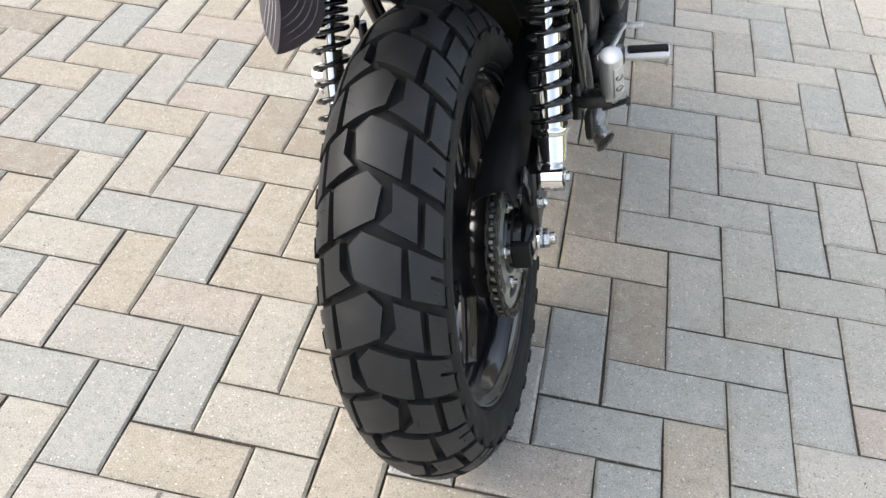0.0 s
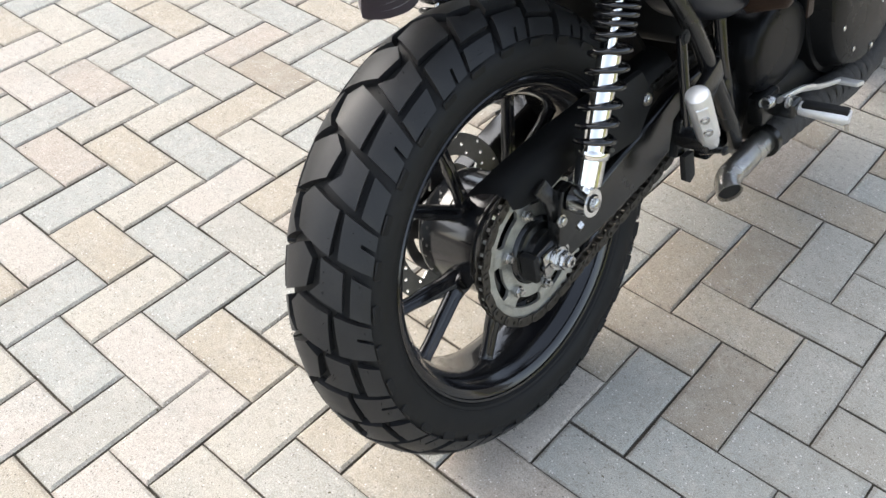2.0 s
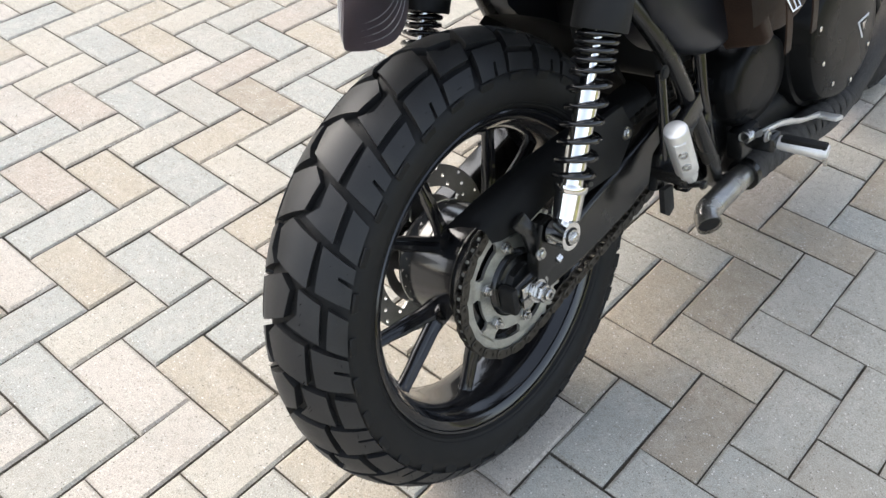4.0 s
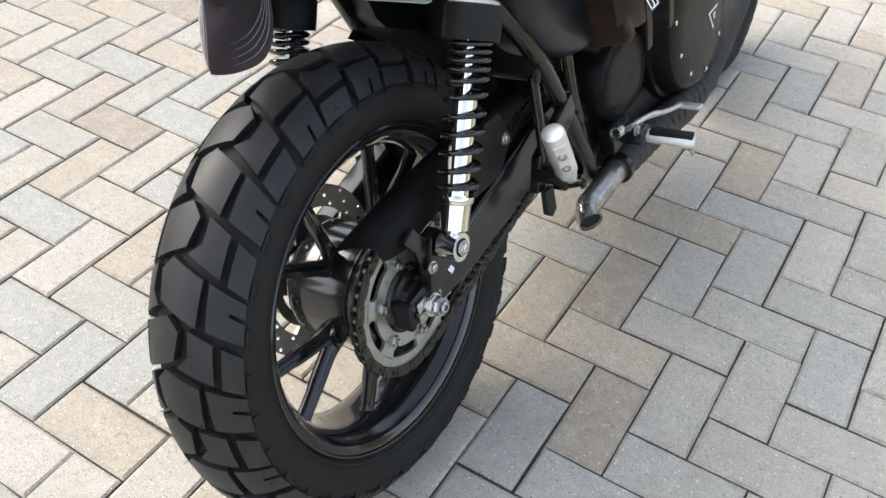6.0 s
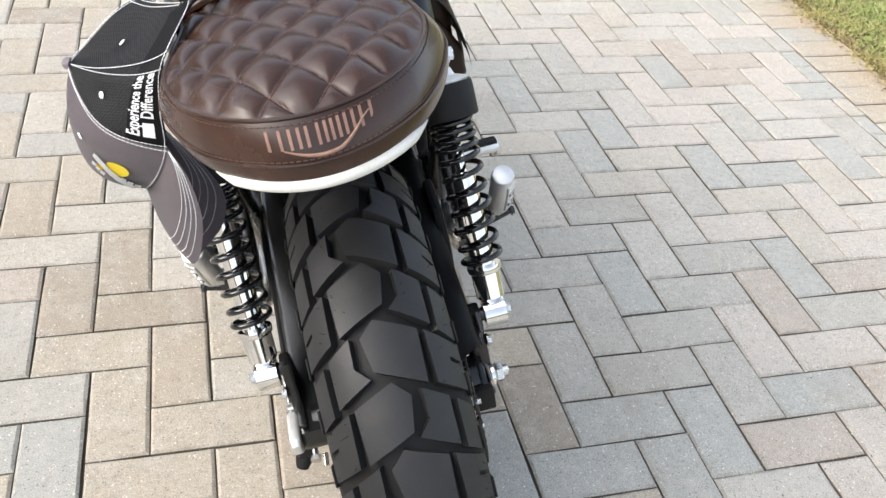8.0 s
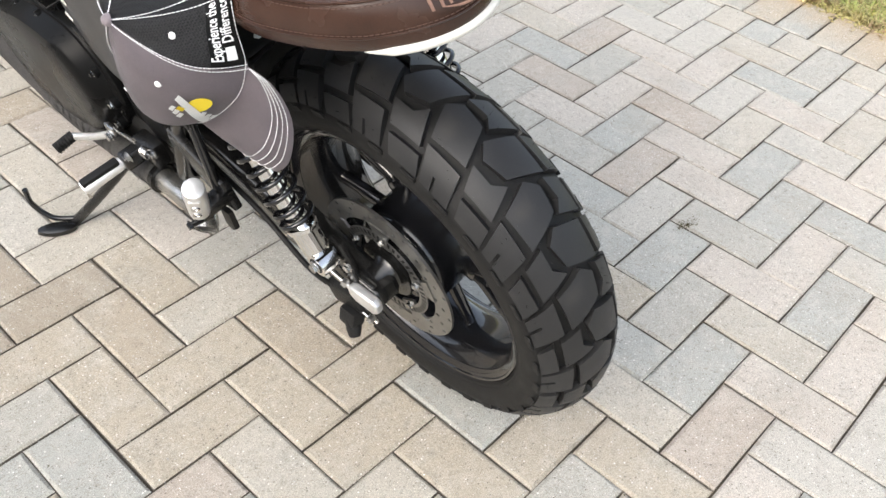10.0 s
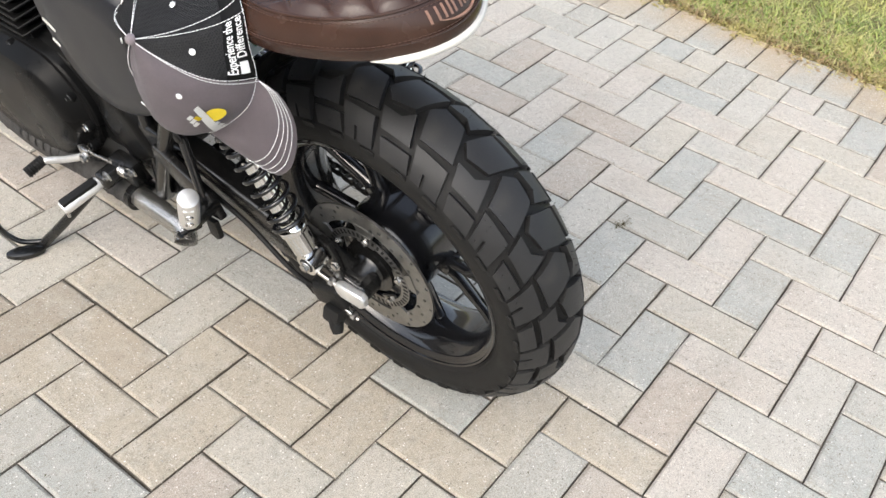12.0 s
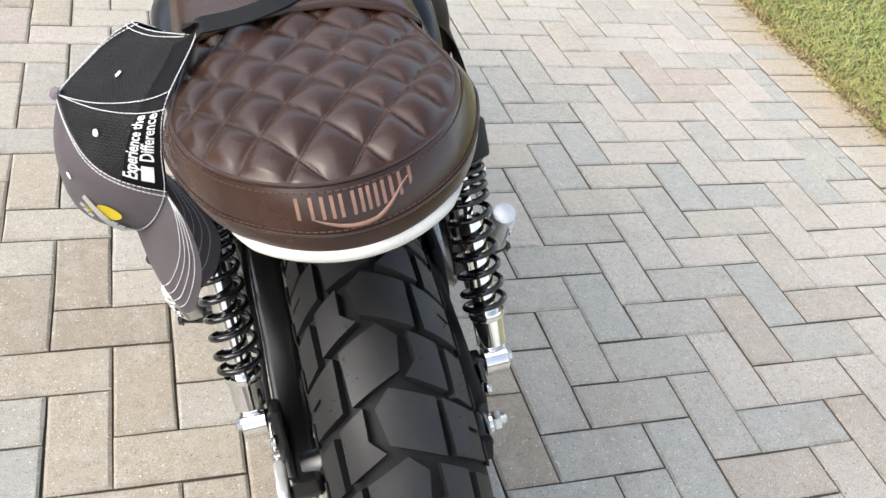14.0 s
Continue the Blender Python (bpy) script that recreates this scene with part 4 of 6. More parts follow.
part("alternator_rib", tube(smooth_path([(-0.153, 0.655, 0.452), (-0.155, 0.63, 0.44), (-0.155, 0.615, 0.425)], 4), 0.006, 10), COVER, alternator)
pod([(0.42, 0.36), (0.46, 0.45), (0.53, 0.46), (0.56, 0.38), (0.50, 0.31)], -0.09, -0.135, name="gearbox_cover")
for side in (1, -1):
    panel = pod([(0.25, 0.60), (0.235, 0.68), (0.28, 0.76), (0.42, 0.77), (0.53, 0.70), (0.525, 0.58), (0.48, 0.512), (0.40, 0.497), (0.31, 0.535)], side * 0.09, side * 0.168, mat=PANEL, name="side_panel", parent=bike, label="satin blue-black side panel")
    if side < 0:
        for y, z, w, mat in ((0.4945, 0.637, 0.027, PIPING), (0.498, 0.6025, 0.016, PIPING), (0.5015, 0.5685, 0.026, MATT)):
            part("decal_bar", block((0.0012, w, 0.006), Matrix.Translation((-0.1712, y, z)) @ Matrix.Rotation(radians(33), 4, "X"), 0), mat, panel)

# -- exhaust, wrapped in cloth, with short turned-down tips --
for side in (1, -1):
    pipe = part("exhaust_pipe", tube(smooth_path([(side * 0.12, 1.10, 0.57), (side * 0.15, 1.17, 0.48), (side * 0.166, 1.18, 0.38), (side * 0.165, 1.09, 0.31), (side * 0.160, 0.99, 0.25), (side * 0.157, 0.91, 0.215), (side * 0.158, 0.80, 0.205), (side * 0.162, 0.62, 0.240), (side * 0.165, 0.49, 0.255)], 6), 0.0255, 20), WRAP, bike, "short exhaust pipe wrapped in black cloth")
    for k in range(16):
        f = k / 15
        y = 0.50 + 0.42 * f
        part("wrap_turn", lathe([(-0.010, 0.0246), (-0.006, 0.0266), (0.012, 0.0260), (0.014, 0.0246)], 22, Matrix.Translation((side * (0.165 - 0.01 * f), y, 0.2545 - 0.045 * f)) @ Matrix.Rotation(radians(90 + 7 * side), 4, "Z") @ Matrix.Rotation(radians(-5), 4, "Y")), WRAP, pipe)
    inner_pts = [Vector((side * 0.165, 0.51, 0.255)), Vector((side * 0.165, 0.44, 0.2535)), Vector((side * 0.165, 0.39, 0.2505))]
    for k in range(9):
        a = radians(7 * k)
        inner_pts.append(Vector((side * (0.165 + 0.042 * (1 - math.cos(a))), 0.376 - 0.042 * math.sin(a), 0.2500 - 0.010 * (k / 8) ** 1.6)))
    bm = tube(inner_pts, 0.0202, 28, caps=False)
    bmesh.ops.solidify(bm, geom=bm.faces[:], thickness=0.0018)
    part("tail_pipe", bm, TAILPIPE, pipe, "bare steel turned-down tail pipe")
    # added black plug that stands for the shade inside the open bore
    part("bore_shade_plug", tube(inner_pts[:-1], 0.0178, 20), MATT, pipe)
    part("clamp", lathe([(-0.006, 0.0205), (-0.006, 0.0275), (0.006, 0.0275), (0.006, 0.0205)], 24, Matrix.Translation((side * 0.1655, 0.487, 0.2545)) @ Matrix.Rotation(radians(90), 4, "Z"), closed=True), SATIN, pipe)

# -- foot rests and levers --
for side in (1, -1):
    ax = (Vector((side * 0.219, 0.190, 0.492)) - Vector((side * 0.213, 0.229, 0.405))).normalized()
    ay = Vector((-side * 0.62, 0.78, -0.1))
    ay = (ay - ax * ay.dot(ax)).normalized()
    az = ax.cross(ay)
    pm = Matrix(((ax.x, ay.x, az.x, side * 0.213), (ax.y, ay.y, az.y, 0.229), (ax.z, ay.z, az.z, 0.405), (0, 0, 0, 1)))
    peg = part("passenger_peg", merged(lathe([(0, 0), (0, 0.0145), (0.003, 0.016), (0.030, 0.0165), (0.084, 0.0165), (0.088, 0.0155), (0.0895, 0.013), (0.0895, 0.0)], 32, pm), block((0.028, 0.02, 0.02), along((side * 0.210, 0.238, 0.394), (side * 0.219, 0.190, 0.492)), 0.005)), ALLOY, bike, "cast alloy passenger foot peg folded up")
    part("peg_pad", block((0.066, 0.004, 0.017), pm @ Matrix.Translation((0.042, -0.0155, 0)), 0.0018, 3), ALLOY, peg)
    for f in (0.028, 0.054):
        part("peg_mark", shifted(lathe([(0, 0.0030), (0, 0.0068), (0.0022, 0.0062), (0.0022, 0.0036)], 16, Matrix.Rotation(radians(-90), 4, "Z"), closed=True), pm @ Matrix.Translation((f, -0.0172, 0))), STEEL, peg)
    part("peg_bracket", merged(block((0.06, 0.03, 0.02), Matrix.Translation((side * 0.182, 0.245, 0.385)), 0.005), slab([(0.225, 0.36), (0.265, 0.355), (0.36, 0.43), (0.35, 0.46), (0.24, 0.41)], side * 0.150, side * 0.166, 0.004)), SATIN, peg)
    part("peg_pin", merged(rod((side * 0.196, 0.236, 0.372), (side * 0.232, 0.236, 0.384), 0.0045), bolt((side * 0.232, 0.236, 0.384), side, 0.006, 0.006)), SATIN, peg)
    part("bracket_tab", slab([(0.225, 0.365), (0.25, 0.362), (0.252, 0.322), (0.238, 0.315), (0.226, 0.325)], side * 0.168, side * 0.178, 0.003), MATT, peg)
    part("peg_stay", tube([(side * 0.16, 0.255, 0.53), (side * 0.166, 0.252, 0.40)], 0.0075, 12), GLOSS, peg)
    part("stay_bolt", bolt((side * 0.166, 0.255, 0.53), side, 0.008, 0.004), MATT, peg)

    a, b = Vector((side * 0.205, 0.520, 0.306)), Vector((side * 0.283, 0.530, 0.300))
    rest = part("rider_peg", tube([a, a.lerp(b, 0.1), a.lerp(b, 0.9), b], [0.011, 0.0125, 0.0145, 0.011], 18, flat=0.75), ALLOY, bike, "alloy rider foot rest with a black rubber top")
    part("peg_rubber", block((0.072, 0.018, 0.010), along(a, b) @ Matrix.Translation((0.041, 0, 0.0085)), 0.004), RUBBER, rest)
    part("hero_blob", tube([b + Vector((-side * 0.006, 0, -0.006)), b + Vector((-side * 0.004, 0, -0.026))], [0.0045, 0.003], 10), STEEL, rest)
    part("peg_mount", merged(block((0.05, 0.03, 0.03), Matrix.Translation((side * 0.182, 0.515, 0.308)), 0.007, 3), block((0.03, 0.06, 0.05), Matrix.Translation((side * 0.155, 0.50, 0.31)), 0.008)), SATIN, rest)
    part("return_spring", helix((side * 0.172, 0.492, 0.325), (side * 0.172, 0.470, 0.33), [0, 0.2, 0.4, 0.6, 0.8, 1.0], 0.008, 0.0018, 6), STEEL, rest)
    part("pivot_bolt", bolt((side * 0.196, 0.498, 0.326), side, 0.008, 0.006), STEEL, rest)

lever = part("brake_pedal", tube(smooth_path([(0.182, 0.50, 0.325), (0.190, 0.56, 0.318), (0.186, 0.64, 0.285), (0.190, 0.70, 0.268)], 5), [0.009] * 8 + [0.0075] * 8, 12, flat=0.55), ALLOY, bike, "polished alloy brake pedal")
part("pedal_pad", block((0.045, 0.03, 0.008), Matrix.Translation((0.203, 0.715, 0.262)) @ Matrix.Rotation(radians(-15), 4, "X"), 0.003), ALLOY, lever)
shift = part("gear_lever", tube(smooth_path([(-0.175, 0.60, 0.30), (-0.19, 0.65, 0.275), (-0.205, 0.695, 0.258), (-0.215, 0.712, 0.256)], 5), 0.007, 12), ALLOY, bike, "alloy gear lever with a ribbed black rubber")
part("toe_rubber", merged(tube([(-0.212, 0.712, 0.256), (-0.252, 0.715, 0.25)], 0.0105, 14), *[lathe([(-0.0015, 0.0105), (0, 0.0118), (0.0015, 0.0105)], 16, along((-0.218 - 0.006 * k, 0.7124, 0.255 - 0.001 * k), (-0.30, 0.719, 0.243))) for k in range(6)]), RUBBER, shift)
part("shift_rod", merged(rod((-0.168, 0.60, 0.305), (-0.166, 0.46, 0.335), 0.0035), hexnut(0.006, 0.012, along((-0.167, 0.53, 0.32), (-0.166, 0.46, 0.335)))), STEEL, shift)
part("linkage", block((0.012, 0.03, 0.018), Matrix.Translation((-0.172, 0.60, 0.312)), 0.004), STEEL, shift)
part("linkage_bolt", bolt((-0.178, 0.60, 0.30), -1, 0.008, 0.01), STEEL, shift)
part("linkage_bolt", bolt((-0.168, 0.455, 0.337), -1, 0.006, 0.008), STEEL, shift)

# -- side stand --
stand = part("side_stand", tube(smooth_path([(-0.12, 0.60, 0.25), (-0.20, 0.655, 0.165), (-0.275, 0.715, 0.085), (-0.318, 0.748, 0.048)], 5), 0.0125, 14, flat=0.8), SATIN, bike, "satin black side stand swung out on the pavers")
# The foot lies flat on the ground although the bike leans.
foot_place = bike.matrix_world.inverted() @ Matrix.Translation((-0.314, 0.416, 0.0075)) @ Matrix.Rotation(radians(-31), 4, "Z") @ Matrix.Diagonal((1.55, 0.72, 1, 1))
part("stand_foot", shifted(lathe([(-0.0065, 0.0), (-0.0065, 0.022), (-0.004, 0.024), (0.003, 0.023), (0.006, 0.018), (0.006, 0.0)], 24), foot_place @ Matrix.Rotation(radians(-90), 4, "Y")), SATIN, stand)
part("stand_tang", tube(smooth_path([(-0.285, 0.722, 0.075), (-0.320, 0.755, 0.085), (-0.335, 0.775, 0.125), (-0.332, 0.768, 0.17)], 5), 0.0055, 10), SATIN, stand)

# -- front wheel --
FH = Matrix.Translation((0, 1.415, 0.312))
ftyre = part("front_tyre", lathe([(x, r) for x, r in [(-0.035, 0.236), (-0.050, 0.255), (-0.053, 0.275), (-0.046, 0.297), (-0.025, 0.311), (0, 0.315), (0.025, 0.311), (0.046, 0.297), (0.053, 0.275), (0.050, 0.255), (0.035, 0.236)]], 96, FH, closed=True), RUBBER, bike, "black front tyre")
fl = []
for k in range(48):
    m = FH @ Matrix.Rotation(radians(7.5 * k), 4, "X")
    for s in (1, -1):
        one_m = m @ Matrix.Rotation(radians(3.75 * (s > 0)), 4, "X") @ Matrix.Translation((s * 0.030, 0.3065, 0)) @ Matrix.Rotation(radians(-s * 26), 4, "Z")
        fl.append(block((0.034, 0.008, 0.030), one_m, 0.002, 1))
part("front_tread", merged(*fl), TREAD, ftyre)
fw = part("front_wheel", lathe([(-0.035, 0.243), (-0.037, 0.238), (-0.028, 0.225), (0.028, 0.225), (0.037, 0.238), (0.035, 0.243), (0.0, 0.232)], 80, FH, closed=True), SATIN, bike, "satin black cast front wheel")
for k in range(10):
    m = FH @ Matrix.Rotation(radians(36 * k), 4, "X")
    part("spoke", shifted(tube([(0, 0.03, 0), (0, 0.10, 0.004), (0, 0.228, 0.01)], [0.016, 0.011, 0.01], 10), m), SATIN, fw)
part("front_hub", lathe([(-0.055, 0), (-0.055, 0.04), (0.055, 0.04), (0.055, 0)], 24, FH), SATIN, fw)
part("front_disc", lathe([(-0.066, 0.10), (-0.062, 0.10), (-0.062, 0.155), (-0.066, 0.155)], 64, FH, closed=True), STEEL, bike)
for side in (1, -1):
    part("fork_leg", tube([(side * 0.095, 1.40, 0.29), (side * 0.095, 1.29, 0.58), (side * 0.095, 1.20, 0.80)], 0.024, 18), SATIN, bike)
part("backbone_tube", tube(smooth_path([(0, 0.60, 0.715), (0, 0.85, 0.775), (0, 1.05, 0.80), (0, 1.20, 0.80)], 5), 0.022, 14), SATIN, frame_part)
part("fork_yoke", block((0.23, 0.05, 0.03), Matrix.Translation((0, 1.205, 0.79)), 0.01, 2), SATIN, bike)


# ---- seat ----
seat = new("seat")
seat.parent = bike
tagged(seat, "brown diamond-quilted leather seat with white piping")
TAIL, FRONT = -0.149, 0.62


def seat_shape(s):
    """Tail, half width, length of the round end and middle line, from the upper seam (s = 0) to the piping (s = 1)."""
    return -0.149 - 0.021 * s, 0.126 + 0.022 * s, 0.17 + 0.09 * s, -0.006 + 0.0045 * s


def half_width(y, s=0.0):
    """Half the seat's width at the height s of its side."""
    tail, wide, round_end, _ = seat_shape(s)
    f = min(1.0, max(0.0, (y - tail) / round_end))
    w = wide * (1 - (1 - f) ** 2.05) ** 0.5
    w *= 1 - 0.13 * max(0.0, min(1.0, y / 0.12)) ** 1.3
    if y > 0.26:
        w -= 0.02 * min(1, (y - 0.26) / 0.3) ** 2
    return w


def seam_z(y, s=0.0):
    upper = 0.856 - 0.10 * max(0.0, min(0.25, y + 0.147))
    lower = 0.801 - 0.0725 * max(0.0, min(0.30, y + 0.17))
    return upper + (lower - upper) * s


MID = seat_shape(0)[3]


def dome(u, y):
    f = max(0.0, min(1.0, (y - TAIL) / 0.10))
    return seam_z(y) + 0.021 * (1 - abs(u) ** 2.6) * (1 - (1 - f) ** 2.2)


PITCH_X, SLANT, NODE = 0.0516, 0.653, -0.008


def quilt(x, y):
    """Depth of the quilting: pillows between two sets of crossing seams."""
    a, b = (x - NODE + y * SLANT) / PITCH_X, (x - NODE - y * SLANT) / PITCH_X
    pa, pb = abs(math.sin(math.pi * a)), abs(math.sin(math.pi * b))
    return 0.0095 * (min(pa, pb) ** 0.5) * (0.6 + 0.4 * max(pa, pb)) - 0.0045


bm = bmesh.new()
NX, NY = 120, 230
rows = []
for j in range(NY + 1):
    y = TAIL + 0.0012 + (FRONT - TAIL) * (j / NY) ** 1.35
    w = half_width(y)
    row = []
    for i in range(NX + 1):
        u = -1 + 2 * i / NX
        x = MID + u * w
        edge = min(1.0, (1 - abs(u)) * w / 0.012, (y - TAIL) / 0.014)
        row.append(bm.verts.new((x, y, dome(u, y) + quilt(x, y) * max(0, edge))))
    rows.append(row)
for a, b in zip(rows, rows[1:]):
    for k in range(NX):
        bm.faces.new((a[k], a[k + 1], b[k + 1], b[k]))
part("quilted_top", bm, LEATHER, seat, "diamond-quilted brown leather", sharp=180)


def rim_line(s=0.0, out=0.0, n=150, front=FRONT, drop=0.0):
    """The seat's outline at the height s, from its front left round the tail to its front right."""
    tail, _, _, mid = seat_shape(s)
    out += 0.008 * 4 * max(0.0, s) * max(0.0, 1 - s)
    half = []
    for k in range(n + 1):
        y = tail + (front - tail) * (k / n) ** 2.2
        near_tail = max(0.0, 1 - (y - tail) / 0.11)
        half.append((half_width(y, s) + out * min(1, (y - tail) / 0.05), y - out * near_tail, seam_z(y, s) + drop))
    return [(mid - x, y, z) for x, y, z in half[::-1]] + [(mid + x, y, z) for x, y, z in half[1:]]


bm = bmesh.new()
rings = [[bm.verts.new(p) for p in rim_line(s0)] for s0 in (0.0, 0.06, 0.18, 0.34, 0.5, 0.66, 0.8, 0.9, 0.96)]
for a, b in zip(rings, rings[1:]):
    for k in range(len(a) - 1):
        bm.faces.new((a[k], a[k + 1], b[k + 1], b[k]))
part("side_band", bm, LEATHER, seat, "smooth brown leather side band", sharp=180)
for name, s0, out, r in (("upper_welt", 0.0, 0.0006, 0.0021), ("lower_welt", 0.62, 0.0004, 0.0013)):
    part(name, tube(rim_line(s0, out), r, 8), LEATHER, seat)
tail_line = [p for p in rim_line(1.0) if p[1] < -0.107]
part("white_piping", tube(tail_line, [0.0056 * min(1, (k + 1) / 10, (len(tail_line) - k) / 10) for k in range(len(tail_line))], 12), PIPING, seat, "white vinyl piping round the tail")
base = bmesh.new()
lo = [base.verts.new(p) for p in rim_line(1.0, -0.008, drop=-0.004)]
hi = [base.verts.new(p) for p in rim_line(0.93, -0.004)]
for k in range(len(lo) - 1):
    base.faces.new((lo[k], lo[k + 1], hi[k + 1], hi[k]))
half = len(lo) // 2
for k in range(half - 1):
    base.faces.new((lo[k], lo[k + 1], lo[-2 - k], lo[-1 - k]))
part("seat_base", base, MATT, seat)


def dashes(points, step=0.0055, length=0.0038, r=0.00045):
    """Stitches: short threads along a line."""
    v, f = [], []
    acc = 0.0
    for a, b in zip(points, points[1:]):
        a, b = Vector(a), Vector(b)
        seg = (b - a).length
        if seg < 1e-7:
            continue
        d = (b - a) / seg
        at = (step - acc) % step
        while at < seg:
            p = a + d * at
            s = d.orthogonal().normalized() * r
            t = d.cross(s)
            q = p + d * length
            n = len(v)
            v += [p + s, p + t, p - s, p - t, q + s, q + t, q - s, q - t]
            f += [(n, n + 1, n + 5, n + 4), (n + 1, n + 2, n + 6, n + 5), (n + 2, n + 3, n + 7, n + 6), (n + 3, n, n + 4, n + 7)]
            at += step
        acc = (acc + seg) % step
    return v, f


def stitch_part(name, lines, mat, parent, step=0.0055, length=0.0038, r=0.00045, label=""):
    v, f = [], []
    for ln in lines:
        a, b = dashes(ln, step, length, r)
        f += [tuple(k + len(v) for k in q) for q in b]
        v += a
    me = bpy.data.meshes.new(name)
    me.from_pydata([tuple(q) for q in v], [], f)
    me.materials.append(mat)
    ob = new(name, me)
    ob.parent = parent
    return tagged(ob, label, kind="stuff")


quilt_lines = []
for slope in (1, -1):
    for k in range(-16, 17):
        ln = []
        for j in range(160):
            y = TAIL + 0.004 + 0.30 * j / 159
            x = NODE + k * PITCH_X - slope * y * SLANT
            w = half_width(y)
            if abs(x - MID) < w - 0.004 and y > TAIL + 0.008:
                ln.append((x, y, dome((x - MID) / w, y) - 0.0034))
        if len(ln) > 3:
            quilt_lines.append(ln)
stitch_part("quilt_stitching", quilt_lines, THREAD, seat, 0.0046, 0.0036, 0.0006)
stitch_part("seam_stitching", [rim_line(0.085, 0.0006), rim_line(0.56, 0.0006)], THREAD, seat, 0.0058, 0.004, 0.0006)


# plain marks and a swoosh stitched into the tail
def on_tail(x, s, out=0.0):
    """The seat's tail at x to the right and the height s of its side."""
    tail, _, _, mid = seat_shape(s)
    lo_y, hi_y = tail, 0.2
    for _ in range(30):
        at = (lo_y + hi_y) / 2
        if half_width(at, s) > abs(x - mid):
            hi_y = at
        else:
            lo_y = at
    swell = 0.008 * 4 * s * (1 - s) * max(0.0, 1 - (hi_y - tail) / 0.11)
    return Vector((x, hi_y - swell - out, seam_z(hi_y, s)))


def letter_bend(c):
    return on_tail(c.x * 0.79, 0.264 - 12.9 * c.y - 0.4 * c.x, 0.0004 + c.z)


marks = (-0.0545, -0.0415, -0.0310, -0.0215, -0.0130, -0.0010, 0.0070, 0.0140, 0.0215, 0.0290, 0.0375, 0.0465, 0.0580)
for a in marks:
    bars("emblem_bar", [(a - 0.0017, a + 0.0017)], -0.009, 0.0112, EMBROIDERY, seat, letter_bend, "copper embroidered bar", 0.0006)
swoosh = []
for k in range(33):
    f = k / 32
    swoosh.append(on_tail(-0.032 + 0.076 * f, 0.40 + 0.12 * math.sin(math.pi * min(1, f * 1.1)) - 0.75 * max(0.0, f - 0.6) ** 1.4, 0.0006))
part("swoosh", tube(swoosh, [0.0006 + 0.0012 * math.sin(math.pi * k / 32) for k in range(33)], 8), EMBROIDERY, seat, "copper embroidered swoosh")

# smooth front section whose hem lies over the quilting
bm = bmesh.new()
rows = []
for k in range(49):
    u = -1.12 + 2.24 * k / 48
    hem = 0.130 + 0.006 * max(0.0, -u) ** 1.5 - 0.014 * max(0.0, u) ** 2
    row = []
    for d, lift in ((0.0, 0.002), (0.0008, 0.0075), (0.004, 0.0095), (0.012, 0.0098), (0.05, 0.011), (0.12, 0.016), (0.20, 0.018), (0.30, 0.016), (0.42, 0.012)):
        y = hem + d
        w = half_width(y)
        c = max(-1.0, min(1.0, u))
        over = max(0.0, abs(u) - 1.0)
        row.append(bm.verts.new((MID + c * w + math.copysign(min(over, 0.02) / 0.02 * 0.008 + (0.004 if over else 0.0), u), y, dome(c * 0.995, y) + lift - over * 0.38)))
    rows.append(row)
for a, b in zip(rows, rows[1:]):
    for k in range(len(a) - 1):
        bm.faces.new((a[k], b[k], b[k + 1], a[k + 1]))
part("front_section", bm, LEATHER, seat, "smooth brown leather front section with a hemmed edge", sharp=180)

# ---- saddlebag on the right flank ----
bag = new("leather_saddlebag")
bag.matrix_world = bike.matrix_world
tagged(bag, "worn dark brown leather saddlebag hanging on the motorcycle", "bag", kind="thing")
BAG_AHEAD = 0.600
ENDWAYS = Matrix.Rotation(radians(90), 4, "Z")
LEANING = Matrix(((1, 0, 0, 0), (0, 1, -0.32, 0.32 * 0.64), (0, 0, 1, 0), (0, 0, 0, 1)))
pod([(0.440, 0.515), (0.405, 0.63), (0.425, 0.70), (0.575, 0.70), (BAG_AHEAD, 0.63), (BAG_AHEAD, 0.52), (0.52, 0.495)], 0.140, 0.214, name="pouch", mat=BAG, parent=bag)


def lid_edge(f):
    """The lid's section: from the flank over the top and down the outer face."""
    a = f * math.pi / 2
    return 0.148 + 0.081 * math.sin(a) ** 0.85, 0.555 + 0.125 * math.cos(a) ** 1.1


bm = bmesh.new()
rows = []
for k in range(15):
    g = k / 14
    y = 0.386 + (BAG_AHEAD + 0.012 - 0.386) * g
    row = []
    for q in range(15):
        f = q / 14
        x, z = lid_edge(f)
        lift = 0.050 * min(1.0, g * 2.2) * (1 - 0.75 * f) + 0.004 * math.sin(11 * g + 4 * f) - 0.006 * math.exp(-((g - 0.16 - 0.1 * f) / 0.05) ** 2)
        row.append(bm.verts.new((x + 0.003 * math.sin(9 * g) * f, y + 0.006 * math.sin(5 * f), z + lift)))
    rows.append(row)
for a, b in zip(rows, rows[1:]):
    for q in range(14):
        bm.faces.new((a[q], a[q + 1], b[q + 1], b[q]))
bmesh.ops.solidify(bm, geom=bm.faces[:], thickness=0.004)
part("flap", bm, BAG, bag, "creased leather flap")
pocket = part("pocket", shifted(slab([(-0.153, 0.500), (-0.158, 0.490), (-0.222, 0.508), (-0.229, 0.520), (-0.222, 0.575), (-0.195, 0.626), (-0.164, 0.652), (-0.155, 0.645)], 0.386, 0.408, 0.007, 3), LEANING @ ENDWAYS), BAG, bag, "leather end pocket")
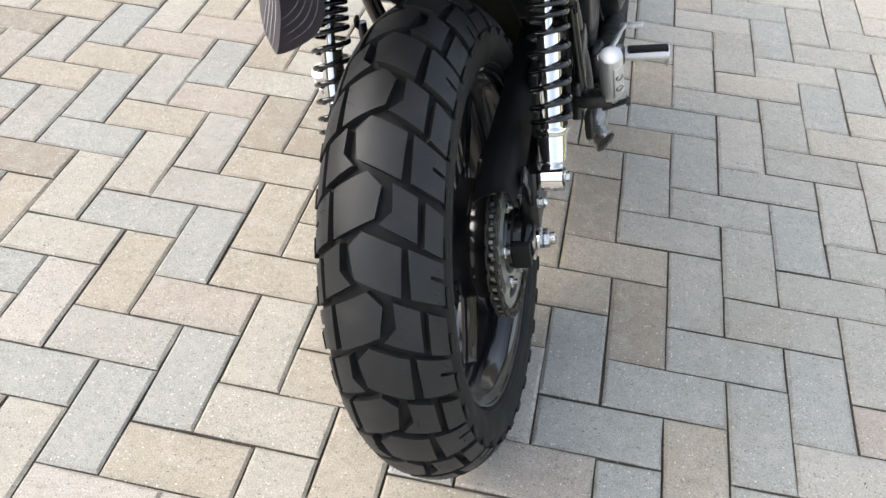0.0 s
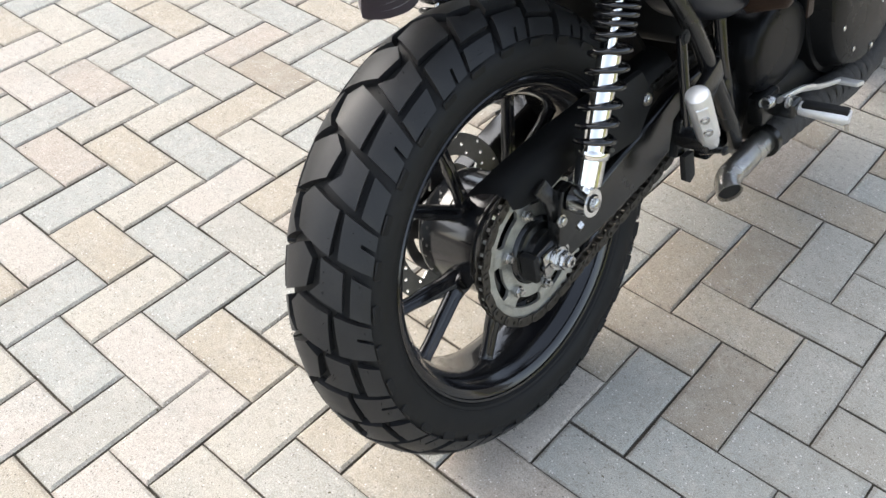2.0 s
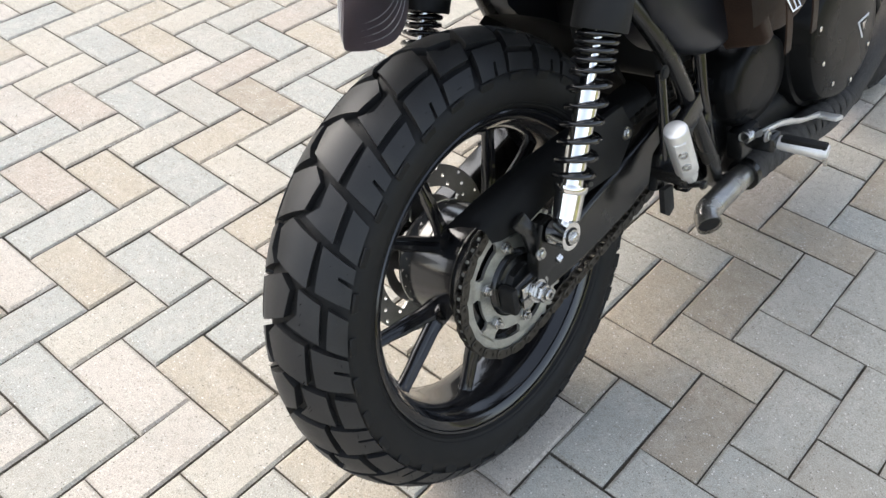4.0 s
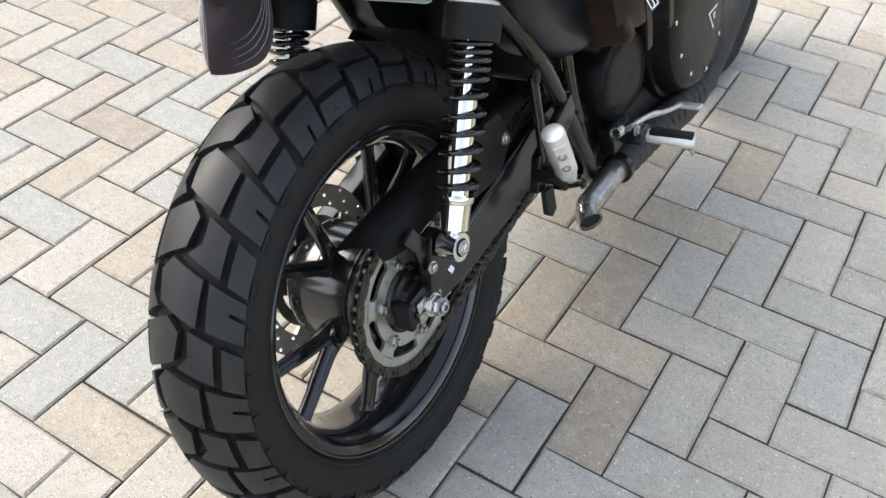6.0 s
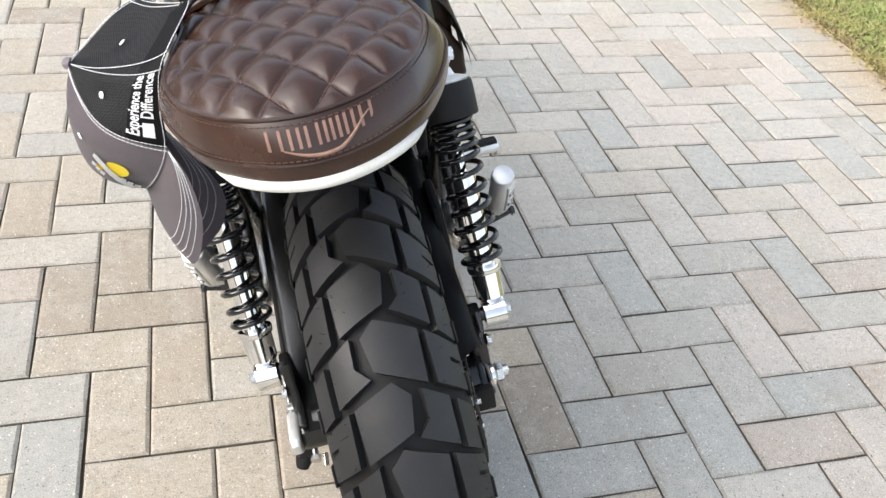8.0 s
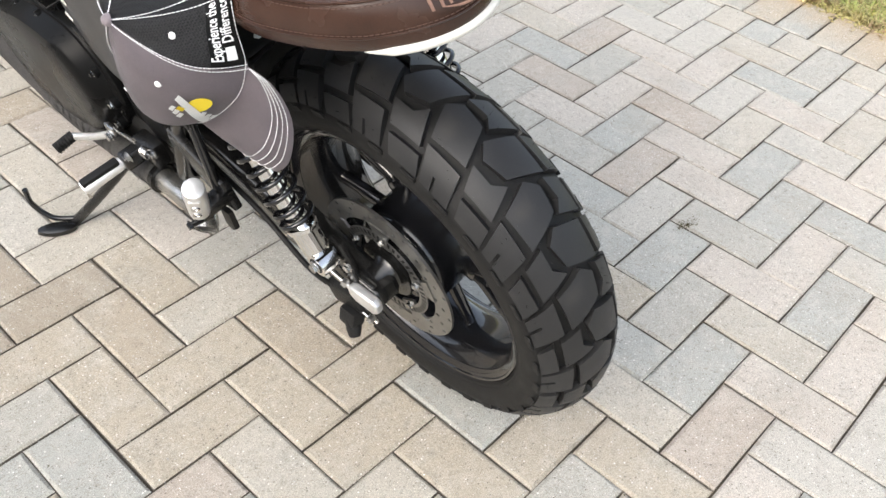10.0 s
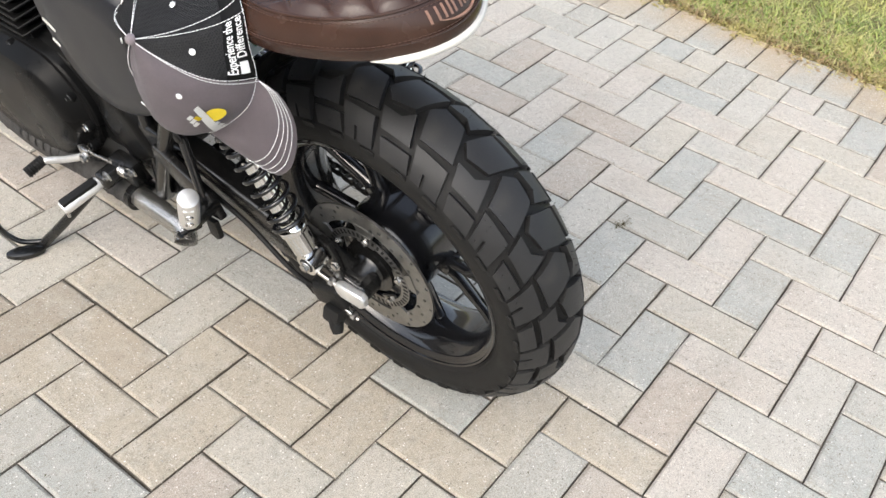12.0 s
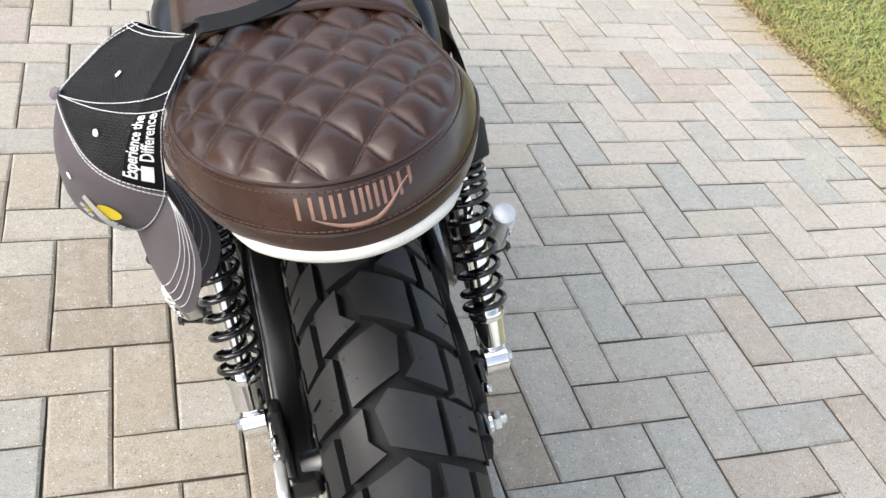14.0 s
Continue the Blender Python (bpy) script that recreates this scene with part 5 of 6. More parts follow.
part("pocket_flap", shifted(slab([(-0.156, 0.585), (-0.172, 0.578), (-0.196, 0.588), (-0.203, 0.605), (-0.190, 0.634), (-0.165, 0.655), (-0.157, 0.650)], 0.3825, 0.3865, 0.0015), LEANING @ ENDWAYS), BAG, pocket)
part("stud", lathe([(0, 0), (0, 0.0055), (0.003, 0.0045), (0.004, 0)], 14, Matrix.Translation((0.184, 0.394, 0.604)) @ Matrix.Rotation(radians(-90), 4, "Z")), CHROME, pocket)
for y in (0.480, 0.565):
    strap = part("strap", ribbon(smooth_path([(0.200, y, 0.668), (0.220, y, 0.622), (0.231, y, 0.565), (0.234, y, 0.52), (0.231, y + 0.004, 0.478)], 4), 0.017, 0.0028, (0.0, 1.0, 0.0)), BAG, bag)
    part("buckle", tube([(0.232, y - 0.012, 0.568), (0.232, y + 0.012, 0.568), (0.243, y + 0.012, 0.546), (0.243, y - 0.012, 0.546)], 0.0024, 8, closed=True), CHROME, strap)
    part("buckle_pin", rod((0.233, y, 0.570), (0.244, y, 0.545), 0.0018, 8), CHROME, strap)

# ---- baseball cap hanging by its strap on the seat's left flank ----
cap = new("baseball_cap")
cap.matrix_world = bike.matrix_world
tagged(cap, "grey and black mesh baseball cap hanging from the seat", "cap", kind="thing")
CAP_IN, CAP_UP = Vector((-0.14, 0.11, 0.77)), Vector((-0.86, 0.15, 0.45)).normalized()
CAP_TOP = Vector((-0.240, 0.122, 0.820))
# the soft rim, by degrees round the crown from its front, and how far the cloth swells there
CAP_RIM = {0: (-0.210, 0.080, 0.676), 30: (-0.181, 0.032, 0.716), 58: (-0.159, 0.025, 0.752), 88: (-0.150, 0.034, 0.795), 115: (-0.136, 0.048, 0.832), 143: (-0.098, 0.110, 0.863),
           180: (-0.118, 0.165, 0.858), 217: (-0.135, 0.198, 0.825), 245: (-0.150, 0.204, 0.790), 275: (-0.166, 0.190, 0.752), 302: (-0.186, 0.156, 0.710), 330: (-0.203, 0.120, 0.684)}
CAP_SWELL = {0: (-0.088, 0.000, 0.034), 30: (-0.089, 0.002, 0.044), 88: (-0.060, 0.004, 0.012), 137: (-0.040, 0.010, -0.024), 180: (-0.038, 0.022, 0.002), 240: (-0.055, 0.040, 0.010), 300: (-0.070, 0.020, 0.006)}
BRIM_EDGE = {-1.0: (-0.186, 0.156, 0.710), -0.75: (-0.135, 0.095, 0.650), -0.5: (-0.140, 0.070, 0.614), -0.2: (-0.166, 0.044, 0.602), 0.1: (-0.179, 0.008, 0.612),
             0.3: (-0.165, -0.008, 0.630), 0.6: (-0.146, -0.009, 0.680), 0.85: (-0.147, 0.006, 0.727), 1.0: (-0.159, 0.025, 0.752)}


def flowing(knots, at, period=None):
    """Smooth curve through a few knots, closed where a period is given."""
    ks = sorted(knots)
    pts = [Vector(knots[k]) for k in ks]
    if period:
        at %= period
        ks = [k - period for k in ks[-2:]] + ks + [k + period for k in ks[:3]]
        pts = pts[-2:] + pts + pts[:3]
    n = len(ks)
    i = max(k for k in range(n - 1) if ks[k] <= at or k == 0)
    h = ks[i + 1] - ks[i]
    u = (at - ks[i]) / h

    def slope(k):
        a, b = max(0, k - 1), min(n - 1, k + 1)
        return (pts[b] - pts[a]) / (ks[b] - ks[a])
    return (pts[i] * (2 * u ** 3 - 3 * u ** 2 + 1) + slope(i) * h * (u ** 3 - 2 * u ** 2 + u)
            + pts[i + 1] * (3 * u ** 2 - 2 * u ** 3) + slope(i + 1) * h * (u ** 3 - u ** 2))


def on_cap(turn, lift, out=0.0):
    """Place on the crown: turn in degrees from its front, lift from 0 at the rim to 1 at the button."""
    r, k = flowing(CAP_RIM, turn, 360), flowing(CAP_SWELL, turn, 360)
    p = r * (1 - lift ** 2) + k * 2 * lift * (1 - lift) + CAP_TOP * lift ** 2
    a = radians(turn)
    p += (p - CAP_IN).normalized() * (out + 0.0018 * math.sin(5 * a + 7 * lift) * lift * (1 - lift) * 4)
    return p


def arch(turn):
    """Lift of the cut-out over the strap at the back."""
    d = abs(turn - 180) / 37
    return 0.40 * math.sqrt(1 - d * d) if d < 1 else 0.0


def crown_panel(t0, t1, mat, name, l0=0.0, label=""):
    bm = bmesh.new()
    n, m = 14, 14
    rows = [[bm.verts.new(on_cap(t, l + (0.985 - l) * j / m)) for t in (t0 + (t1 - t0) * i / n for i in range(n + 1)) for l in (max(l0, arch(t % 360)),)] for j in range(m + 1)]
    for a, b in zip(rows, rows[1:]):
        for k in range(n):
            bm.faces.new((a[k], a[k + 1], b[k + 1], b[k]))
    bmesh.ops.solidify(bm, geom=bm.faces[:], thickness=0.0018)
    return part(name, bm, mat, cap, label, sharp=60)


crown_panel(-58, 0, TWILL, "front_panel", label="grey twill front panel")
crown_panel(0, 58, TWILL, "front_panel", label="grey twill front panel")
for a, b in ((58, 115), (115, 180), (180, 245), (245, 302)):
    crown_panel(a, b, MESH, "mesh_panel", 0.0, "black mesh panel")


def cap_band(t0, t1):
    bm = bmesh.new()
    rows = [[bm.verts.new(on_cap(t0 + (t1 - t0) * k / 24, h, 0.0012)) for k in range(25)] for h in (0.0, 0.09, 0.18, 0.27)]
    for a, b in zip(rows, rows[1:]):
        for k in range(24):
            bm.faces.new((a[k], a[k + 1], b[k + 1], b[k]))
    bmesh.ops.solidify(bm, geom=bm.faces[:], thickness=0.0015)
    return part("side_band", bm, MATT, cap, "black fabric band")


cap_band(58, 142)
cap_band(218, 302)
part("button", lathe([(0, 0.007), (0.004, 0.0066), (0.007, 0.004), (0.0078, 0)], 16, along(CAP_TOP, CAP_TOP + CAP_UP)), TWILL, cap)
part("back_strap", ribbon([tuple(on_cap(152, 0.02)), tuple(on_cap(143, 0.04)), (-0.094, 0.112, 0.867), (-0.078, 0.116, 0.866), (-0.050, 0.122, 0.865), (-0.020, 0.134, 0.866), (0.0, 0.150, 0.866)], 0.022, 0.002), MATT, cap, "black adjustable strap")


def on_brim(f, g, out=0.0):
    """f from -1 to 1 across the brim, g from 0 at the crown to 1 at its edge."""
    root, edge = on_cap(f * 58, 0.0, -0.001), flowing(BRIM_EDGE, f)
    swell = Vector((-0.004, -0.010, 0.0)) * (1 - f * f)
    return root.lerp(edge, g) + swell * 4 * g * (1 - g) + Vector((-0.8, -0.5, 0.1)) * out


bm = bmesh.new()
rows = [[bm.verts.new(on_brim(-1 + 2 * i / 30, j / 12)) for i in range(31)] for j in range(13)]
for a, b in zip(rows, rows[1:]):
    for k in range(30):
        bm.faces.new((a[k], a[k + 1], b[k + 1], b[k]))
bmesh.ops.solidify(bm, geom=bm.faces[:], thickness=0.0032)
brim = part("brim", bm, TWILL, cap, "grey curved brim with rows of white stitching", sharp=60)
stitch_part("brim_stitching", [[on_brim(-0.96 + 1.92 * i / 60, g, 0.0009) for i in range(61)] for g in (0.58, 0.68, 0.78, 0.88)] , WHITE, brim, 0.0042, 0.0033, 0.0005)
lines = []
for t, gap in ((-58, 1.5), (58, 1.5), (115, 3.4), (245, 3.4), (180, 3)):
    for d in (-gap, gap * 1.4):
        lines.append([on_cap(t + d * (1 - 0.6 * k / 30), arch(t) + (0.97 - arch(t)) * k / 30, 0.0024) for k in range(31)])
for t0, t1 in ((58, 142), (218, 302)):
    lines.append([on_cap(t0 + (t1 - t0) * k / 40, 0.012, 0.0024) for k in range(41)])
for lift in (0.02, 0.075):
    lines.append([on_cap(t, arch(t) + lift, 0.0016) for t in (144 + 72 * k / 40 for k in range(41))])
lines.append([on_cap(-58 + 116 * k / 40, 0.012, 0.001) for k in range(41)])
stitch_part("cap_stitching", lines, WHITE, cap, 0.0046, 0.0036, 0.0005)
for t in (86, 140, 220, 274, -30, 30):
    lift = 0.67 if t in (140, 220) else 0.55
    c, d = on_cap(t, lift, 0.001), on_cap(t, lift, 0.01)
    part("eyelet", lathe([(0, 0), (0, 0.0040), (0.0012, 0.0035), (0.0014, 0.0013), (0.0006, 0.001), (0.0006, 0)], 16, along(c, d)), WHITE, cap)


def cap_words(turn0, lift0):
    def bend(c):
        return on_cap(turn0 + c.x * 0.78 * 570, lift0 + c.y / 0.125, 0.003 + c.z)
    return bend


WORDS_AT = 88
lettering("word", "Experience the", 0.0168, WHITE, cap, None, "white printed lettering", 0.0003, bend=cap_words(WORDS_AT, 0.212), weight=0.00025)
bars("emblem", [(-0.0500, -0.0268)], -0.0045, 0.0055, WHITE, cap, cap_words(WORDS_AT, 0.102), "white printed bar", 0.0003)
lettering("word", "Difference", 0.0168, WHITE, cap, None, "white printed lettering", 0.0003, bend=cap_words(WORDS_AT + 0.016 * 0.78 * 570, 0.102), weight=0.00025)


def patch(corners, out, mat, name, n=6):
    """A stitched patch on the crown between four corners of (turn, lift)."""
    (a0, a1), (b0, b1), (c0, c1), (d0, d1) = corners
    bm = bmesh.new()
    rows = []
    for j in range(n + 1):
        g = j / n
        rows.append([bm.verts.new(on_cap((a0 + (b0 - a0) * f) * (1 - g) + (d0 + (c0 - d0) * f) * g, (a1 + (b1 - a1) * f) * (1 - g) + (d1 + (c1 - d1) * f) * g, out)) for f in (i / n for i in range(n + 1))])
    for a, b in zip(rows, rows[1:]):
        for k in range(n):
            bm.faces.new((a[k], a[k + 1], b[k + 1], b[k]))
    bmesh.ops.solidify(bm, geom=bm.faces[:], thickness=0.0008)
    return part(name, bm, mat, cap)


bm = bmesh.new()
vs = [bm.verts.new(on_cap(27 + 6.2 * math.cos(a), 0.225 + 0.075 * math.sin(a), 0.0024)) for a in (2 * math.pi * k / 28 for k in range(28))]
bm.faces.new(vs)
bmesh.ops.triangulate(bm, faces=bm.faces[:])
part("logo_disc", bm, YELLOW, cap, "yellow embroidered disc")
patch([(31.6, 0.40), (26.4, 0.40), (12.8, 0.08), (17.6, 0.08)], 0.0042, WHITE, "logo_stroke")
patch([(23.4, 0.35), (20.6, 0.35), (20.6, 0.30), (23.4, 0.30)], 0.0048, YELLOW, "logo_bar")
for turn, lift in ((19.6, 0.37), (18.4, 0.33), (17.2, 0.29), (21.0, 0.16), (19.6, 0.115), (18.2, 0.07)):
    patch([(turn + 1.7, lift + 0.017), (turn - 1.7, lift + 0.017), (turn - 1.7, lift - 0.017), (turn + 1.7, lift - 0.017)], 0.0038, WHITE, "logo_bar", 3)


# ---- ground: sand bed, lawn, pavers ----
W = 0.1025


def lawn_edge(y):
    return 1.775 + 0.035 * y


bm = bmesh.new()
n = 1500.0
vs = [bm.verts.new(p) for p in ((-n, -n, -0.011), (n, -n, -0.011), (n, n, -0.011), (-n, n, -0.011))]
bm.faces.new(vs)
ground = part("ground", bm, SAND, None, smooth=False)
tagged(ground, "sandy bed under the paved driveway", "ground", kind="structure")
bm = bmesh.new()
rows = []
for j in range(61):
    y = -6 + 16 * j / 60
    rows.append([bm.verts.new((lawn_edge(y) + d, y, z)) for d, z in ((0.0, -0.008), (0.015, 0.004), (0.3, 0.012), (2, 0.015), (12, 0.02))])
for a, b in zip(rows, rows[1:]):
    for k in range(4):
        bm.faces.new((a[k], a[k + 1], b[k + 1], b[k]))
lawn_soil = tagged(part("lawn", bm, SOIL), "lawn soil beside the driveway", "lawn", kind="structure")


def paver_verts(w, d, h0, tilt, worn=0.0007):
    """Rings of one paver: flat top, worn chamfer, sides; its edges waver a little."""
    j, c = 0.0013, 0.0056
    out = []
    for inset, z in ((j + c, h0), (j + 0.0004, h0 - 0.0036), (j, -0.014)):
        for sx, sy in ((-1, -1), (0, -1), (1, -1), (1, 0), (1, 1), (0, 1), (-1, 1), (-1, 0)):
            x, y = sx * (w / 2 - inset), sy * (d / 2 - inset)
            if z > -0.014:
                shake = worn if inset > 0.004 else worn * 0.6
                x, y = x + edge_rng.gauss(0, shake), y + edge_rng.gauss(0, shake)
            out.append((x, y, z + tilt[0] * x + tilt[1] * y))
    return out


edge_rng = random.Random(9)
PAVER_FACES = [tuple(range(8))] + [(8 * r + k, 8 * r + 8 + k, 8 * r + 8 + (k + 1) % 8, 8 * r + (k + 1) % 8) for r in range(2) for k in range(8)]


def lay_pavers():
    """Herringbone of two-to-one pavers, by the square cells of the lattice."""
    out = []
    for i in range(-64, 19):
        for j in range(-34, 75):
            k = (i - j + 3) % 4
            if k == 0:
                out.append(((i + 1) * W, (j + 0.5) * W, 0))
            elif k == 3:
                out.append(((i + 0.5) * W, (j + 1) * W, 1))
    return out


rng = random.Random(4)
paving = new("paving")
tagged(paving, "herringbone driveway of tan and grey concrete pavers", "paving", kind="structure")
# cells of the lattice whose pavers have a plain tone of their own
LAID = {
    "brown": {(-6, 2), (-5, 2), (-5, 3), (1, 1), (2, -2)},
    "cream": {(-9, -5), (-9, -1), (-8, 0), (-7, -7), (-7, 4), (-6, 5), (-4, -5), (-4, -4), (-4, 3), (-3, 0), (4, -8)},
    "orange_tan": {(-4, 0), (-2, -2), (0, -1), (0, 0), (1, 4), (2, 6)},
    "tan": {(-9, -6), (-6, 1), (-6, 6), (-5, -6), (-5, -2), (-5, -1), (-4, -1), (-3, -4), (-3, -3), (-3, 1), (-2, -6), (-2, -3), (-1, -6), (-1, -2), (0, -8), (0, 3), (1, 0), (3, -5)},
    "grey": {(-7, -4), (-7, 0), (-2, -7), (-2, 1), (-1, -1), (-1, 2), (2, 1), (2, 2), (3, -6), (3, -1), (3, 2), (3, 3), (4, -1), (4, 0), (4, 3), (5, 0), (5, 4), (5, 5), (6, -6), (6, -2), (6, 1), (7, 2), (7, 10), (8, 4), (9, 0)},
    "blue_grey": {(-16, -1), (-13, -2), (-13, 2), (-11, 5), (-10, -6), (-10, -3), (-10, 1), (-10, 2), (-8, -8), (-8, -5), (-8, -1), (-7, -8), (-6, -6), (-6, -2), (-5, -5), (1, -4), (1, -3), (2, -11), (2, -7), (2, -6), (2, -3), (3, -2), (4, -5), (4, -4), (5, -8), (5, -3), (5, 1), (6, 6), (7, -6), (7, -2), (7, 7), (8, -8), (9, 5)},
    "rose": {(-14, -3), (-10, 5), (-8, 3), (-6, -3), (0, 4), (1, -8), (6, -3), (8, 0), (10, 1)},
    "pale_rose": {(-16, -4), (-15, -4), (-13, -1), (-10, -7), (-8, -4), (-6, -10), (-6, -7), (-4, -9), (-4, -8), (3, -9), (4, -9), (5, -7), (6, -10), (6, -7), (7, -5), (8, -1), (9, -7), (10, -7), (10, 9), (11, -2), (11, 3), (11, 6)},
}
TONE_OF = {cell: k for k, cells in LAID.items() for cell in cells}
WEST = (("tan", 26), ("cream", 22), ("rose", 15), ("grey", 13), ("pale_rose", 10), ("blue_grey", 8), ("orange_tan", 3), ("brown", 3))
# cool, rosy pavers to the east, their tones paled to stand for sky glare
EAST = (("grey", 12), ("pale_grey", 28), ("pale_rose", 24), ("cream", 22), ("blue_grey", 9), ("rose", 5))


def tone_for(x, y, turned):
    cell = (round(x / W - (0.5 if turned else 1)), round(y / W - (1 if turned else 0.5)))
    pool = EAST if x > rng.gauss(0.1, 0.25) else WEST
    drawn = rng.choices([k for k, _ in pool], [n for _, n in pool])[0]
    return TONE_OF.get(cell, drawn)


variants = {}
for tone in TONES:
    variants[tone] = []
    for k in range(5):
        me = bpy.data.meshes.new("paver")
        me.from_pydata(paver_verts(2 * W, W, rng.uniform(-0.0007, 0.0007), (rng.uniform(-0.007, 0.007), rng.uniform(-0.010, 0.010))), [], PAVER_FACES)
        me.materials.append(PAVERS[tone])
        variants[tone].append(me)
near, far = [], []
for x, y, turned in lay_pavers():
    if x + W * (0.5 if turned else 1) > lawn_edge(y) - 0.235:
        continue
    (near if abs(x - 0.1) < 1.45 and -1.0 < y < 1.25 else far).append((x, y, turned))
near.sort(key=lambda p: math.hypot(p[0] - 0.05, p[1] + 0.1))
far += near[300:]
for x, y, turned in near[:300]:
    ob = new("paver", rng.choice(variants[tone_for(x, y, turned)]))
    ob.parent = paving
    ob.matrix_basis = pose(x + rng.uniform(-0.0009, 0.0009), y + rng.uniform(-0.0009, 0.0009), 0, 0, 0, (90 if turned else 0) + rng.choice((0, 180)) + rng.uniform(-0.45, 0.45))
v, f, slots = [], [], []
SLOT = {k: n for n, k in enumerate(TONES)}
for x, y, turned in far:
    w, d = (W, 2 * W) if turned else (2 * W, W)
    n0 = len(v)
    a = radians(rng.uniform(-0.45, 0.45))
    ca, sa = math.cos(a), math.sin(a)
    for px, py, pz in paver_verts(w, d, rng.uniform(-0.0008, 0.0008), (rng.uniform(-0.006, 0.006), rng.uniform(-0.006, 0.006))):
        v.append((x + px * ca - py * sa, y + px * sa + py * ca, pz))
    f += [tuple(n0 + q for q in face) for face in PAVER_FACES]
    slots += [SLOT[tone_for(x, y, turned)]] * len(PAVER_FACES)
# cut pieces that fill up to the border, and the border course along the lawn
for k in range(-30, 75):
    y = k * W * 1.01
    e = lawn_edge(y)
    n0 = len(v)
    tone = rng.uniform(-0.001, 0.0015)
    for px, py, pz in paver_verts(0.205, W, tone, (0, rng.uniform(-0.01, 0.01))):
        v.append((e - 0.108 + px, y + py, pz))
    f += [tuple(n0 + q for q in face) for face in PAVER_FACES]
    slots += [SLOT[rng.choice(("tan", "cream", "blue_grey", "grey", "orange_tan", "tan"))]] * len(PAVER_FACES)
for j in range(-34, 75):
    y = (j + 0.5) * W
    e = lawn_edge(y) - 0.213
    taken = [x + W * (0.5 if t else 1) for x, yy, t in near[:300] + far if abs(yy - y) < W * (1.0 if t else 0.5) - 0.001 and x > 0.8]
    if taken and e - max(taken) > 0.012:
        w = e - max(taken)
        n0 = len(v)
        for px, py, pz in paver_verts(w, W, rng.uniform(-0.001, 0.001), (0, 0)):
            v.append((max(taken) + w / 2 + px, y + py, pz))
        f += [tuple(n0 + q for q in face) for face in PAVER_FACES]
        slots += [SLOT[rng.choice(("cream", "grey", "pale_rose", "blue_grey"))]] * len(PAVER_FACES)
me = bpy.data.meshes.new("paver_field")
me.from_pydata(v, [], f)
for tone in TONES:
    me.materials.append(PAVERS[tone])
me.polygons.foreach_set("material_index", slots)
field = new("paver_field", me)
field.parent = paving
tagged(field, kind="stuff")


# ---- lawn grass ----
def grass(name, count, mat, near_edge, high, seed, label):
    g = random.Random(seed)
    v, f = [], []
    for _ in range(count):
        y = g.uniform(-1.6, 4.6)
        d = (0.008 + g.random() ** 2 * 0.22) if near_edge else 0.03 + 2.0 * g.random() ** 1.3
        x = lawn_edge(y) + d + g.gauss(0, 0.012)
        h = high * g.uniform(0.4, 1.1) * (0.6 + 0.4 * min(1, d / 0.15))
        turn, lean = g.uniform(0, 6.283), g.uniform(0.5, 1.7) * h
        w = g.uniform(0.0018, 0.0038)
        cx, sx = math.cos(turn), math.sin(turn)
        n0 = len(v)
        z0 = 0.0
        for t, ww in ((0, 1), (0.5, 0.8)):
            px, py, pz = x + cx * lean * t * t, y + sx * lean * t * t, z0 + h * t
            v += [(px - sx * w * ww, py + cx * w * ww, pz), (px + sx * w * ww, py - cx * w * ww, pz)]
        v.append((x + cx * lean, y + sx * lean, z0 + h * 0.92))
        f += [(n0, n0 + 1, n0 + 3, n0 + 2), (n0 + 2, n0 + 3, n0 + 4)]
    me = bpy.data.meshes.new(name)
    me.from_pydata(v, [], f)
    me.materials.append(mat)
    return tagged(new(name, me), label, "grass", kind="stuff")


grass("lawn_grass", 110000, GRASS, False, 0.042, 11, "green lawn grass with yellowing tips")
grass("dry_grass", 24000, DRY, True, 0.034, 12, "brown thatch and dry grass along the lawn edge")

# thatch and litter that spill over the edge of the pavers
g = random.Random(31)
v, f = [], []
for _ in range(5200):
    y = g.uniform(-1.6, 4.6)
    spill = 0.03 + 0.014 * math.sin(9 * y) + 0.01 * math.sin(23 * y + 1)
    x = lawn_edge(y) + g.gauss(0.004, 0.5) * 0.045 - max(0.0, spill) * g.random()
    a, s0, h = g.uniform(0, 6.283), g.uniform(0.003, 0.011), g.uniform(0.002, 0.010)
    cx, sx = math.cos(a) * s0, math.sin(a) * s0
    n0 = len(v)
    v += [(x - cx, y - sx, h * 0.3), (x + sx * 0.25, y - cx * 0.25, h), (x + cx, y + sx, h * 0.5), (x - sx * 0.25, y + cx * 0.25, h * 0.4)]
    f.append((n0, n0 + 1, n0 + 2, n0 + 3))
me = bpy.data.meshes.new("thatch")
me.from_pydata(v, [], f)
me.materials.append(DRY)
